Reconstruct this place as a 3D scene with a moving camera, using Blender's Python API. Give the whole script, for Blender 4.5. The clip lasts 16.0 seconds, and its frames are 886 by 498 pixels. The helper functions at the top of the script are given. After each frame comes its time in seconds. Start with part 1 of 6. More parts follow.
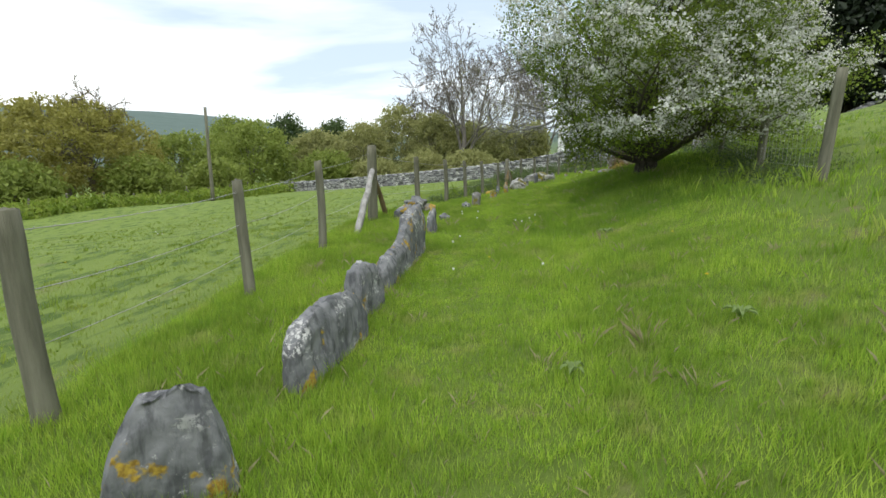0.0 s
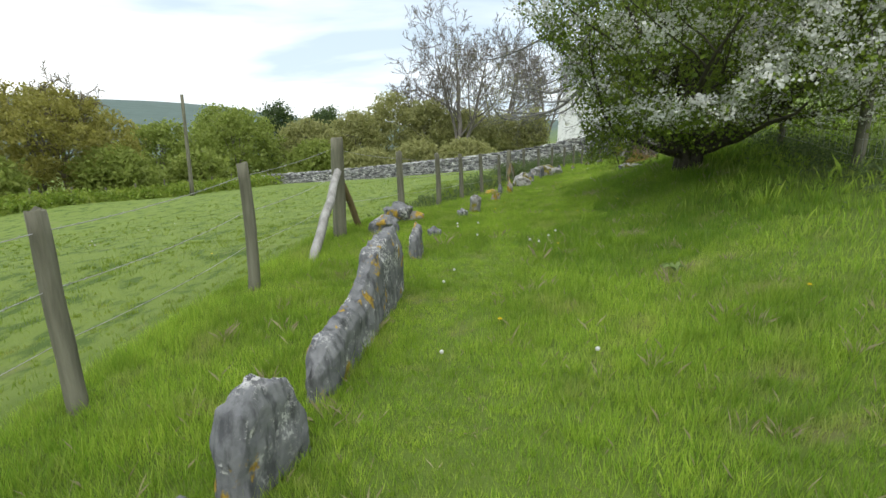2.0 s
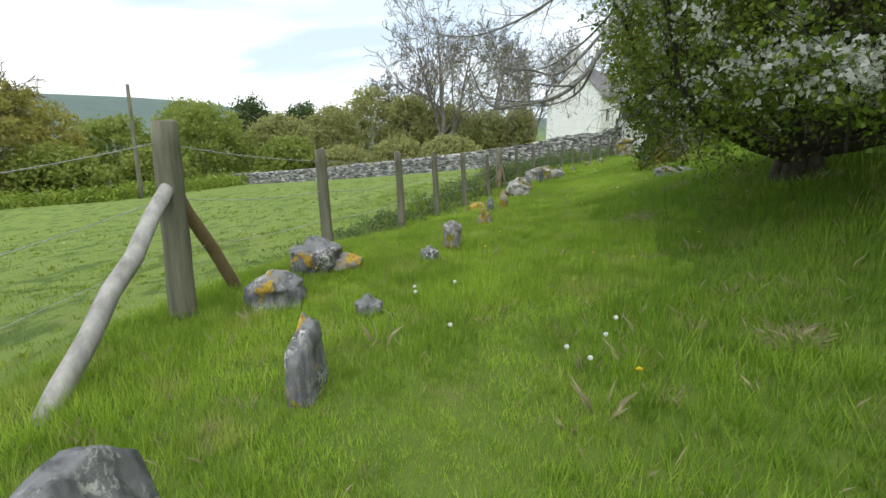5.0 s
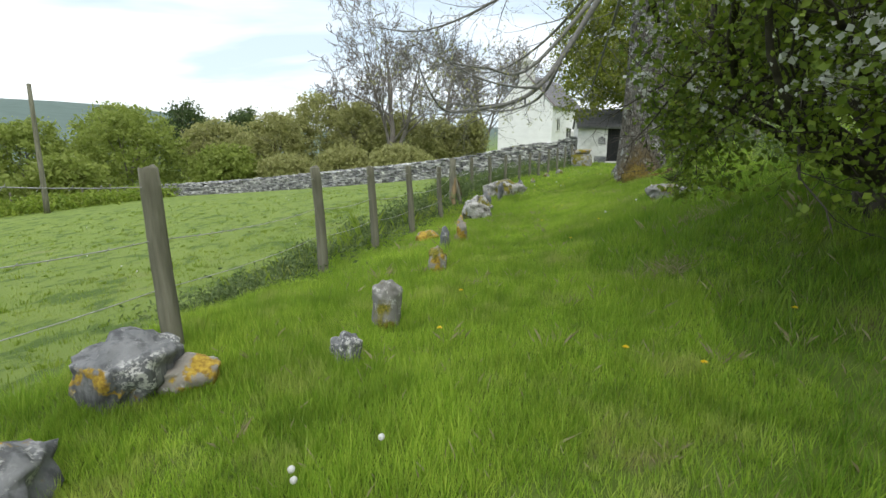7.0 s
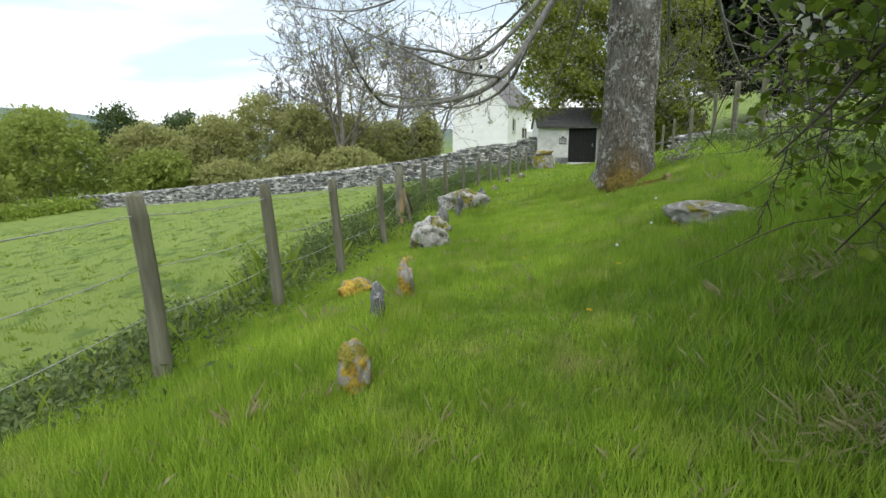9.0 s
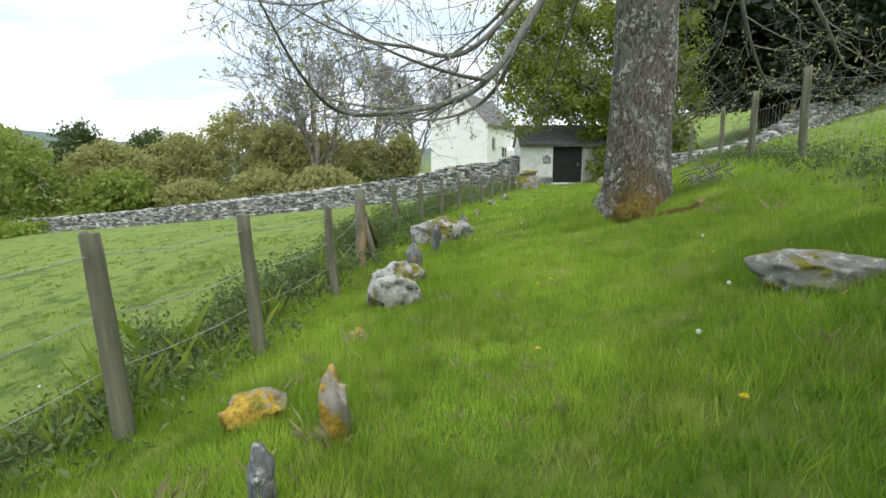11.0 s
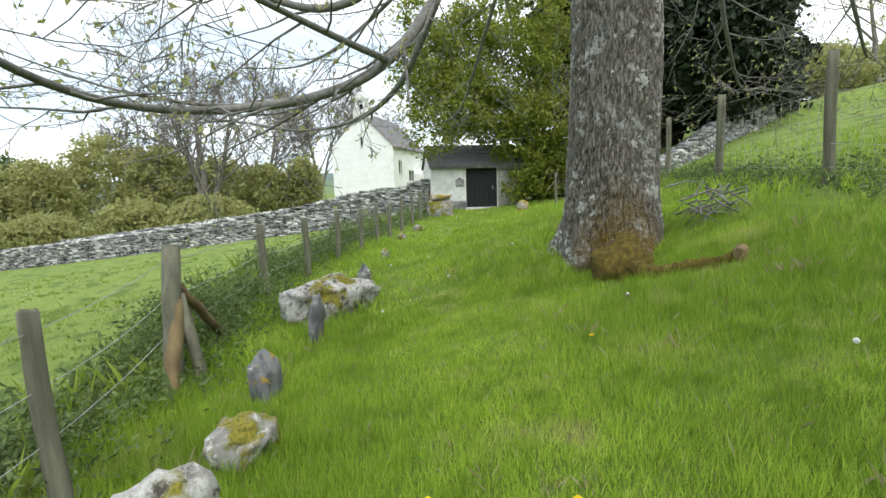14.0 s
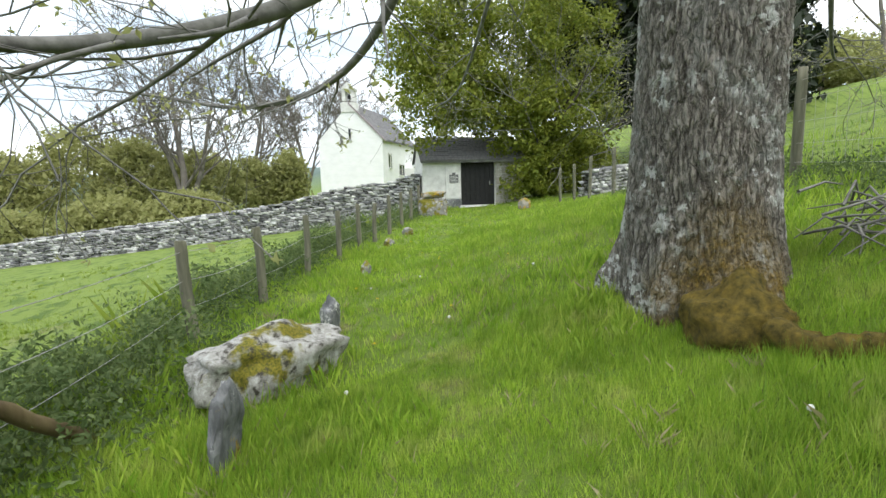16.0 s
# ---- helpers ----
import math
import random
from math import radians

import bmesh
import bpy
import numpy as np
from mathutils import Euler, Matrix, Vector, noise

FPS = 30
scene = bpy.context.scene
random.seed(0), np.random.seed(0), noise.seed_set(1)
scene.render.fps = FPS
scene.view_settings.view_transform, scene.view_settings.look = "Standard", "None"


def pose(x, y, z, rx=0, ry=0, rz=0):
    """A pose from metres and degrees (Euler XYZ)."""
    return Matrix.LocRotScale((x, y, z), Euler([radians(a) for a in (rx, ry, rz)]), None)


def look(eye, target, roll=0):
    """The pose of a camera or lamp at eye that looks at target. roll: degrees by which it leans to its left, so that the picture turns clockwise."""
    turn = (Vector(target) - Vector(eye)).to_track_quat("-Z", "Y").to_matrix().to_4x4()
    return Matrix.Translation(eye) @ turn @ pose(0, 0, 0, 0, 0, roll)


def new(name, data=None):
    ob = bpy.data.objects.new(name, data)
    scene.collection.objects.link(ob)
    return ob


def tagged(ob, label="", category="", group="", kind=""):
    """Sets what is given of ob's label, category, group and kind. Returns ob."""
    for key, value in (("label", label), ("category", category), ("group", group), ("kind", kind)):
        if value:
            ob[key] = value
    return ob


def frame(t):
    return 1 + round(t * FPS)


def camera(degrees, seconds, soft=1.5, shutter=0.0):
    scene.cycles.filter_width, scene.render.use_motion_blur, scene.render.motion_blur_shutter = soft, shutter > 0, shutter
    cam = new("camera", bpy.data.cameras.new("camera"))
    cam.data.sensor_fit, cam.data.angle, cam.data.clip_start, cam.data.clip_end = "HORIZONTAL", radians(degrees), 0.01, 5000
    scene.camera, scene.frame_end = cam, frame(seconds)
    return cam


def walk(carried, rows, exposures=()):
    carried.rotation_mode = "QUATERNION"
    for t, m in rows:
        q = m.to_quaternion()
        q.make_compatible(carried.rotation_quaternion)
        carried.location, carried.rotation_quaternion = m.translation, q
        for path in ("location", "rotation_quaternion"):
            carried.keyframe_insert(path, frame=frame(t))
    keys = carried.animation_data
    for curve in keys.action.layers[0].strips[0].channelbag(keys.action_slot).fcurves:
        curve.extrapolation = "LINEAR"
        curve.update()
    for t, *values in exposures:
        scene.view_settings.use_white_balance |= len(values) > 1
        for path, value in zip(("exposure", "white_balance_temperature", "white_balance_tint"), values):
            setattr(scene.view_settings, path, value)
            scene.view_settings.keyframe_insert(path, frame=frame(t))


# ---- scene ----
cam = camera(81.6, 16.0)
PATH = [
    (0, (-0.008, -0.053, 1.378), (-0.005, 1.911, 1.003), 0.3),
    (0.5, (-0.024, 0.592, 1.366), (-0.009, 2.556, 0.992), -0.1),
    (1, (-0.025, 1.145, 1.396), (-0.009, 3.11, 1.027), 0.1),
    (1.5, (0.006, 1.699, 1.416), (0.075, 3.662, 1.039), -0.5),
    (2, (0.096, 2.286, 1.45), (0.112, 4.242, 1.032), -0.0),
    (2.5, (0.127, 2.854, 1.442), (0.131, 4.808, 1.014), 1.2),
    (3, (0.214, 3.416, 1.432), (0.089, 5.363, 0.992), 0.8),
    (3.5, (0.283, 4.032, 1.428), (0.127, 5.977, 0.987), 0.7),
    (4, (0.323, 4.683, 1.439), (0.35, 6.634, 0.998), 1.8),
    (4.2, (0.344, 4.958, 1.388), (0.389, 6.908, 0.946), 0.8),
    (6.3, (0.579, 7.166, 1.362), (0.726, 9.122, 0.973), 0.8),
    (6.5, (0.595, 7.386, 1.391), (0.795, 9.337, 1.001), 1.2),
    (7, (0.675, 7.971, 1.379), (0.934, 9.915, 0.986), 0.5),
    (7.5, (0.758, 8.532, 1.385), (1.072, 10.468, 0.994), -0.3),
    (8, (0.89, 9.094, 1.368), (1.271, 11.018, 0.976), -0.4),
    (8.5, (1.051, 9.65, 1.419), (1.453, 11.571, 1.037), -0.8),
    (9, (1.176, 10.22, 1.412), (1.596, 12.137, 1.026), -0.3),
    (9.2, (1.255, 10.44, 1.401), (1.684, 12.355, 1.013), -0.7),
    (11.3, (1.737, 12.341, 1.427), (2.277, 14.244, 1.131), 0.1),
    (11.5, (1.778, 12.535, 1.453), (2.403, 14.413, 1.165), -0.2),
    (12, (1.944, 13.013, 1.412), (2.618, 14.874, 1.127), -0.9),
    (12.5, (2.102, 13.474, 1.434), (2.792, 15.33, 1.149), -1.1),
    (13, (2.267, 13.938, 1.468), (3.017, 15.77, 1.185), -0.6),
    (13.5, (2.495, 14.374, 1.499), (3.264, 16.202, 1.237), -0.7),
    (14, (2.664, 14.842, 1.494), (3.496, 16.646, 1.262), -1.6),
    (14.5, (2.881, 15.276, 1.476), (3.762, 17.056, 1.241), -1.5),
    (15, (3.078, 15.708, 1.506), (3.953, 17.488, 1.254), -1.4),
    (15.5, (3.241, 16.19, 1.526), (4.124, 17.962, 1.242), -0.5),
    (16, (3.445, 16.657, 1.564), (4.306, 18.444, 1.31), -1.5),
]
walk(cam, [(t, look(eye, target, roll)) for t, eye, target, roll in PATH], ((0, 0.55), (4, 0.62), (9, 0.70), (12, 0.84), (16, 1.0)))

# ---- light ----
world = bpy.data.worlds.new("world")
scene.world = world
world.use_nodes = True
wn = world.node_tree
wn.nodes.clear()


def node(tree, kind, **values):
    n = tree.nodes.new(kind)
    for key, value in values.items():
        n.inputs[key.replace("_", " ")].default_value = value
    return n


SUN_AZ, SUN_EL = radians(196), radians(60)
w_out = wn.nodes.new("ShaderNodeOutputWorld")
w_bg = node(wn, "ShaderNodeBackground", Strength=1.2)
w_sky = wn.nodes.new("ShaderNodeTexSky")
w_sky.sky_type, w_sky.sun_disc = "NISHITA", False
w_sky.sun_elevation, w_sky.sun_rotation = SUN_EL, SUN_AZ
w_dim = wn.nodes.new("ShaderNodeVectorMath")
w_dim.operation = "SCALE"
w_dim.inputs["Scale"].default_value = 0.12
w_geo = wn.nodes.new("ShaderNodeTexCoord")
# clouds lie on a flat layer: the direction divided by its height
w_sep = wn.nodes.new("ShaderNodeSeparateXYZ")
w_abs = wn.nodes.new("ShaderNodeMath")
w_abs.operation = "MAXIMUM"
w_abs.inputs[1].default_value = 0.0
w_add = wn.nodes.new("ShaderNodeMath")
w_add.inputs[1].default_value = 0.22
w_div = wn.nodes.new("ShaderNodeVectorMath")
w_div.operation = "DIVIDE"
w_map = wn.nodes.new("ShaderNodeMapping")
w_map.inputs["Scale"].default_value = (0.6, 1.15, 1.0)
w_n = node(wn, "ShaderNodeTexNoise", Scale=0.95, Detail=6.0, Roughness=0.5, Distortion=0.25)
w_r = wn.nodes.new("ShaderNodeValToRGB")
w_r.color_ramp.elements[0].position, w_r.color_ramp.elements[0].color = 0.40, (0.43, 0.51, 0.59, 1)
w_r.color_ramp.elements[1].position, w_r.color_ramp.elements[1].color = 0.64, (0.97, 0.98, 0.98, 1)
w_mix = wn.nodes.new("ShaderNodeMixRGB")
w_mix.inputs["Fac"].default_value = 0.86
for a, b in ((w_geo.outputs["Generated"], w_sep.inputs[0]), (w_sep.outputs["Z"], w_abs.inputs[0]), (w_abs.outputs[0], w_add.inputs[0]),
             (w_geo.outputs["Generated"], w_div.inputs[0]), (w_add.outputs[0], w_div.inputs[1]), (w_div.outputs[0], w_map.inputs["Vector"]), (w_map.outputs[0], w_n.inputs["Vector"]),
             (w_n.outputs["Fac"], w_r.inputs["Fac"]), (w_sky.outputs[0], w_dim.inputs[0]), (w_dim.outputs[0], w_mix.inputs["Color1"]),
             (w_r.outputs["Color"], w_mix.inputs["Color2"]), (w_mix.outputs[0], w_bg.inputs["Color"]), (w_bg.outputs[0], w_out.inputs["Surface"])):
    wn.links.new(a, b)
sun = new("sun", bpy.data.lights.new("sun", "SUN"))
sun.data.energy, sun.data.angle, sun.data.color = 1.5, radians(50), (1.0, 0.96, 0.9)
sun.matrix_world = look((math.sin(SUN_AZ) * 40, math.cos(SUN_AZ) * 40, 40 * math.tan(SUN_EL)), (0, 0, 0))


# ---- materials ----
def shader(name, rough=0.8):
    m = bpy.data.materials.new(name)
    m.use_nodes = True
    t = m.node_tree
    b = t.nodes["Principled BSDF"]
    b.inputs["Roughness"].default_value = rough
    b.inputs["Specular IOR Level"].default_value = 0.3
    return m, t, b


def noise_of(t, vector, scale, detail=4.0, rough=0.55, stretch=None):
    if stretch:
        mp = t.nodes.new("ShaderNodeMapping")
        mp.inputs["Scale"].default_value = stretch
        t.links.new(vector, mp.inputs["Vector"])
        vector = mp.outputs[0]
    n = node(t, "ShaderNodeTexNoise", Scale=scale, Detail=detail, Roughness=rough)
    t.links.new(vector, n.inputs["Vector"])
    return n.outputs["Fac"]


def ramp(t, fac, stops):
    r = t.nodes.new("ShaderNodeValToRGB")
    els = r.color_ramp.elements
    while len(els) < len(stops):
        els.new(0.5)
    for e, (p, c) in zip(els, stops):
        e.position, e.color = p, (*c, 1) if len(c) == 3 else c
    t.links.new(fac, r.inputs["Fac"])
    return r.outputs["Color"]


def mix(t, fac, a, b, kind="MIX"):
    n = t.nodes.new("ShaderNodeMixRGB")
    n.blend_type = kind
    for value, slot in ((fac, "Fac"), (a, "Color1"), (b, "Color2")):
        if hasattr(value, "links"):
            t.links.new(value, n.inputs[slot])
        elif isinstance(value, tuple):
            n.inputs[slot].default_value = (*value, 1)
        else:
            n.inputs[slot].default_value = value
    return n.outputs["Color"]


def relief(t, b, height, strength, distance=0.01):
    n = node(t, "ShaderNodeBump", Strength=strength, Distance=distance)
    t.links.new(height, n.inputs["Height"])
    t.links.new(n.outputs[0], b.inputs["Normal"])


def place_of(t, kind="Object"):
    return t.nodes.new("ShaderNodeTexCoord").outputs[kind]


def world_place(t):
    return t.nodes.new("ShaderNodeNewGeometry").outputs["Position"]


BLACK, WHITE = (0, 0, 0), (1, 1, 1)


def stone_material(name, dark, light, ochre=0.0, pale=0.5, moss=0.0, scale=1.0, streak=False):
    m, t, b = shader(name, 0.9)
    p = world_place(t)
    c = ramp(t, noise_of(t, p, 7 * scale, 6), [(0.3, dark), (0.7, light)])
    c = mix(t, noise_of(t, p, 55 * scale, 3), c, mix(t, 0.5, c, light), "MIX")
    if streak:
        c = mix(t, ramp(t, noise_of(t, p, 16, 5, 0.6, (1, 1, 0.22)), [(0.38, WHITE), (0.52, BLACK)]), c, mix(t, 0.6, c, (0.03, 0.032, 0.034)))
        crust = mix(t, 1.0, ramp(t, noise_of(t, p, 3.2, 4), [(0.52, BLACK), (0.62, WHITE)]), ramp(t, noise_of(t, p, 34, 6, 0.7), [(0.5, BLACK), (0.56, WHITE)]), "MULTIPLY")
        c = mix(t, crust, c, (0.52, 0.52, 0.49))
    spots = ramp(t, noise_of(t, p, 13 * scale, 9, 0.78), [(0.60 - 0.1 * pale, BLACK), (0.67 - 0.1 * pale, WHITE)])
    c = mix(t, spots, c, (0.46, 0.46, 0.43))
    if ochre:
        patch = ramp(t, noise_of(t, p, 4.6 * scale, 5, 0.6), [(0.70 - 0.2 * ochre, BLACK), (0.74 - 0.2 * ochre, WHITE)])
        c = mix(t, patch, c, ramp(t, noise_of(t, p, 40 * scale), [(0.35, (0.20, 0.12, 0.02)), (0.65, (0.44, 0.31, 0.045))]))
    if moss:
        patch = ramp(t, noise_of(t, p, 3.4 * scale, 4), [(0.66 - 0.2 * moss, BLACK), (0.72 - 0.2 * moss, WHITE)])
        c = mix(t, patch, c, ramp(t, noise_of(t, p, 60 * scale), [(0.3, (0.07, 0.08, 0.012)), (0.7, (0.26, 0.22, 0.03))]))
    t.links.new(c, b.inputs["Base Color"])
    relief(t, b, noise_of(t, p, 38 * scale, 7, 0.65), 0.7, 0.012)
    return m


def vary_singly(m, low, high):
    """Gives each stone a tone of its own."""
    t = m.node_tree
    b = t.nodes["Principled BSDF"]
    now = b.inputs["Base Color"].links[0].from_socket
    g, o = t.nodes.new("ShaderNodeNewGeometry"), t.nodes.new("ShaderNodeObjectInfo")
    f = t.nodes.new("ShaderNodeMath")
    f.operation = "ADD"
    t.links.new(g.outputs["Random Per Island"], f.inputs[0])
    t.links.new(o.outputs["Random"], f.inputs[1])
    w = t.nodes.new("ShaderNodeMath")
    w.operation = "FRACT"
    t.links.new(f.outputs[0], w.inputs[0])
    tone = ramp(t, w.outputs[0], [(0.0, low), (0.62, tuple(0.5 * (a + b) for a, b in zip(low, high))), (1.0, high)])
    t.links.new(mix(t, 1.0, now, tone, "MULTIPLY"), b.inputs["Base Color"])
    return m


def plain_material(name, dark, light, scale=8.0, rough=0.8, bump=0.3, stretch=None, depth=0.004, world_space=False):
    m, t, b = shader(name, rough)
    p = world_place(t) if world_space else place_of(t)
    big = noise_of(t, p, scale, 5, 0.6, stretch)
    fine = noise_of(t, p, scale * 7, 3, 0.6, stretch)
    c = ramp(t, big, [(0.3, dark), (0.7, light)])
    c = mix(t, fine, mix(t, 0.35, c, dark), c)
    t.links.new(c, b.inputs["Base Color"])
    relief(t, b, fine, bump, depth)
    return m


def leaf_material(name, dark, light, through_light=0.35, rough=0.55):
    m, t, b = shader(name, rough)
    g = t.nodes.new("ShaderNodeNewGeometry")
    c = ramp(t, g.outputs["Random Per Island"], [(0.0, dark), (1.0, light)])
    c = mix(t, ramp(t, noise_of(t, g.outputs["Position"], 1.3, 2), [(0.35, BLACK), (0.65, WHITE)]), c, mix(t, 0.4, c, dark))
    t.links.new(c, b.inputs["Base Color"])
    tr = t.nodes.new("ShaderNodeBsdfTranslucent")
    t.links.new(c, tr.inputs["Color"])
    ms = t.nodes.new("ShaderNodeMixShader")
    ms.inputs[0].default_value = through_light
    t.links.new(b.outputs[0], ms.inputs[1])
    t.links.new(tr.outputs[0], ms.inputs[2])
    t.links.new(ms.outputs[0], t.nodes["Material Output"].inputs["Surface"])
    return m


def ground_material():
    m, t, b = shader("turf", 0.95)
    p = world_place(t)
    a = t.nodes.new("ShaderNodeAttribute")
    a.attribute_name = "kind_of_land"
    s = t.nodes.new("ShaderNodeSeparateColor")
    t.links.new(a.outputs["Color"], s.inputs[0])
    big, mid, fine = noise_of(t, p, 0.55, 4), noise_of(t, p, 5.5, 5, 0.65), noise_of(t, p, 70, 4, 0.7)
    lawn = mix(t, mid, (0.075, 0.13, 0.017), (0.18, 0.25, 0.036))
    lawn = mix(t, ramp(t, noise_of(t, p, 2.3, 5), [(0.60, BLACK), (0.72, WHITE)]), lawn, (0.20, 0.19, 0.08))
    field = mix(t, big, (0.145, 0.215, 0.035), (0.21, 0.275, 0.06))
    tuft = ramp(t, noise_of(t, p, 2.6, 6, 0.65, (1, 0.6, 1)), [(0.50, BLACK), (0.60, WHITE)])
    field = mix(t, tuft, field, (0.08, 0.135, 0.022))
    bare = ramp(t, noise_of(t, p, 1.1, 5, 0.6), [(0.62, BLACK), (0.75, WHITE)])
    field = mix(t, bare, field, (0.2, 0.21, 0.085))
    # far woods, with the blue of distance haze put into their colour
    hazy_wood = mix(t, noise_of(t, p, 0.035, 8, 0.7), (0.05, 0.08, 0.07), (0.13, 0.185, 0.16))
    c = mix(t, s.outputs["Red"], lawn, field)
    c = mix(t, s.outputs["Green"], c, hazy_wood)
    c = mix(t, mix(t, fine, BLACK, (0.5, 0.5, 0.5)), c, mix(t, 0.3, c, (0.03, 0.05, 0.008)))
    t.links.new(c, b.inputs["Base Color"])
    relief(t, b, mix(t, 0.5, mid, fine), 0.9, 0.05)
    return m


TURF = ground_material()


def grass_material(name, dark, light, straw):
    """Blades that vary singly, with lush and straw-tinted patches."""
    m = leaf_material(name, dark, light, 0.45, 0.5)
    t = m.node_tree
    b = t.nodes["Principled BSDF"]
    p = world_place(t)
    now = b.inputs["Base Color"].links[0].from_socket
    lush = ramp(t, noise_of(t, p, 0.9, 5, 0.65), [(0.42, BLACK), (0.58, WHITE)])
    c = mix(t, lush, now, mix(t, 0.36, now, (0.07, 0.16, 0.014)))
    clump = ramp(t, noise_of(t, p, 4.5, 3, 0.6), [(0.5, BLACK), (0.66, WHITE)])
    c = mix(t, clump, c, mix(t, 0.34, c, (0.05, 0.12, 0.01)))
    pale = ramp(t, noise_of(t, p, 2.3, 6, 0.7), [(0.53, BLACK), (0.68, WHITE)])
    c = mix(t, pale, c, mix(t, 0.5, c, straw))
    for n in t.nodes:
        if n.bl_idname in ("ShaderNodeBsdfTranslucent", "ShaderNodeBsdfPrincipled"):
            t.links.new(c, n.inputs[0])
    return m


GRASS = grass_material("grass_blade", (0.20, 0.36, 0.03), (0.55, 0.68, 0.10), (0.56, 0.53, 0.20))
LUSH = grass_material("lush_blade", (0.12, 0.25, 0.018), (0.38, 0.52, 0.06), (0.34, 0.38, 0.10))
MEADOW = grass_material("meadow_blade", (0.20, 0.29, 0.032), (0.38, 0.45, 0.075), (0.36, 0.36, 0.14))
DRY = leaf_material("dry_grass", (0.26, 0.23, 0.12), (0.46, 0.41, 0.25), 0.3, 0.7)
ROUGH = leaf_material("rough_herb", (0.075, 0.12, 0.038), (0.19, 0.245, 0.09), 0.35, 0.7)
SLATE = stone_material("slate_stone", (0.075, 0.08, 0.083), (0.215, 0.22, 0.22), 0.48, 0.1, 0.0, 1.0, True)
LIME = stone_material("limestone", (0.085, 0.083, 0.073), (0.28, 0.272, 0.25), 0.2, 0.7, 0.8)
PITTED = stone_material("pitted_limestone", (0.15, 0.145, 0.125), (0.40, 0.39, 0.36), 0.1, 0.9, 0.62)


def pit(m):
    """Dark weathered hollows in the stone."""
    t = m.node_tree
    b = t.nodes["Principled BSDF"]
    now = b.inputs["Base Color"].links[0].from_socket
    hole = ramp(t, noise_of(t, world_place(t), 13, 6, 0.65), [(0.36, WHITE), (0.46, BLACK)])
    t.links.new(mix(t, hole, now, (0.055, 0.05, 0.038)), b.inputs["Base Color"])


pit(PITTED)
OCHRE = stone_material("ochre_lichen_stone", (0.13, 0.12, 0.10), (0.30, 0.28, 0.24), 0.98, 0.4, 0.5)
WALL = vary_singly(stone_material("dry_wall_stone", (0.13, 0.13, 0.132), (0.40, 0.40, 0.395), 0.0, 0.75, 0.0, 0.35), (0.38, 0.38, 0.40), (1.7, 1.7, 1.66))
POST = plain_material("weathered_post", (0.085, 0.083, 0.056), (0.25, 0.243, 0.178), 13, 0.9, 0.9, (1, 1, 0.1), 0.008)
POST_PALE = plain_material("bleached_timber", (0.17, 0.165, 0.15), (0.47, 0.46, 0.43), 9, 0.9, 0.5, (1, 1, 0.12))
POST_BROWN = plain_material("brown_timber", (0.10, 0.07, 0.035), (0.24, 0.18, 0.09), 9, 0.9, 0.5, (1, 1, 0.12))
WIRE = plain_material("galvanised_wire", (0.28, 0.28, 0.28), (0.45, 0.45, 0.44), 30, 0.6, 0.0)
WHITEWASH = plain_material("whitewash", (0.78, 0.78, 0.77), (0.90, 0.90, 0.89), 1.1, 0.9, 0.7, (1, 1, 2.2), 0.05)
DOOR = plain_material("black_door", (0.008, 0.008, 0.008), (0.02, 0.02, 0.02), 6, 0.6, 0.2)
SLATES = plain_material("roof_slate", (0.10, 0.10, 0.10), (0.24, 0.235, 0.235), 2.5, 0.8, 0.3)
LEAD = plain_material("lead_flashing", (0.20, 0.16, 0.17), (0.34, 0.29, 0.30), 3, 0.7, 0.2)
GLASS = plain_material("dark_window_glass", (0.02, 0.022, 0.025), (0.04, 0.042, 0.045), 4, 0.1, 0.0)
BARK_PALE = plain_material("grey_twig_bark", (0.10, 0.097, 0.087), (0.245, 0.24, 0.22), 14, 0.9, 0.3, None, 0.004, True)
BARK_DARK = plain_material("dark_bark", (0.035, 0.03, 0.022), (0.10, 0.085, 0.065), 14, 0.9, 0.4, None, 0.006, True)
BARK_FAR = plain_material("far_bark", (0.12, 0.108, 0.092), (0.23, 0.21, 0.18), 2, 0.9, 0.2, None, 0.01, True)
HAW_LEAF = leaf_material("hawthorn_leaf", (0.09, 0.145, 0.017), (0.28, 0.36, 0.046), 0.32)
BLOSSOM = leaf_material("white_blossom", (0.55, 0.55, 0.50), (0.80, 0.80, 0.76), 0.3, 0.7)
YEW_LEAF = leaf_material("yew_needle", (0.006, 0.012, 0.004), (0.022, 0.036, 0.012), 0.1)
HOLLY_LEAF = leaf_material("young_green_leaf", (0.11, 0.15, 0.02), (0.32, 0.35, 0.05), 0.45)
OAK_LEAF = leaf_material("bronze_oak_leaf", (0.24, 0.23, 0.05), (0.40, 0.385, 0.105), 0.5)
WILLOW_LEAF = leaf_material("willow_leaf", (0.20, 0.26, 0.05), (0.35, 0.41, 0.10), 0.55)
OLIVE_LEAF = leaf_material("olive_scrub_leaf", (0.28, 0.29, 0.10), (0.44, 0.45, 0.19), 0.55)
PINE_LEAF = leaf_material("dark_tree_leaf", (0.045, 0.08, 0.025), (0.12, 0.17, 0.05), 0.3)
DOCK_LEAF = leaf_material("dock_leaf", (0.14, 0.21, 0.06), (0.25, 0.34, 0.11), 0.4, 0.5)
YELLOW = leaf_material("dandelion_petal", (0.75, 0.52, 0.01), (0.85, 0.66, 0.02), 0.2)
CLOCK = leaf_material("dandelion_clock", (0.6, 0.6, 0.56), (0.75, 0.75, 0.72), 0.4)
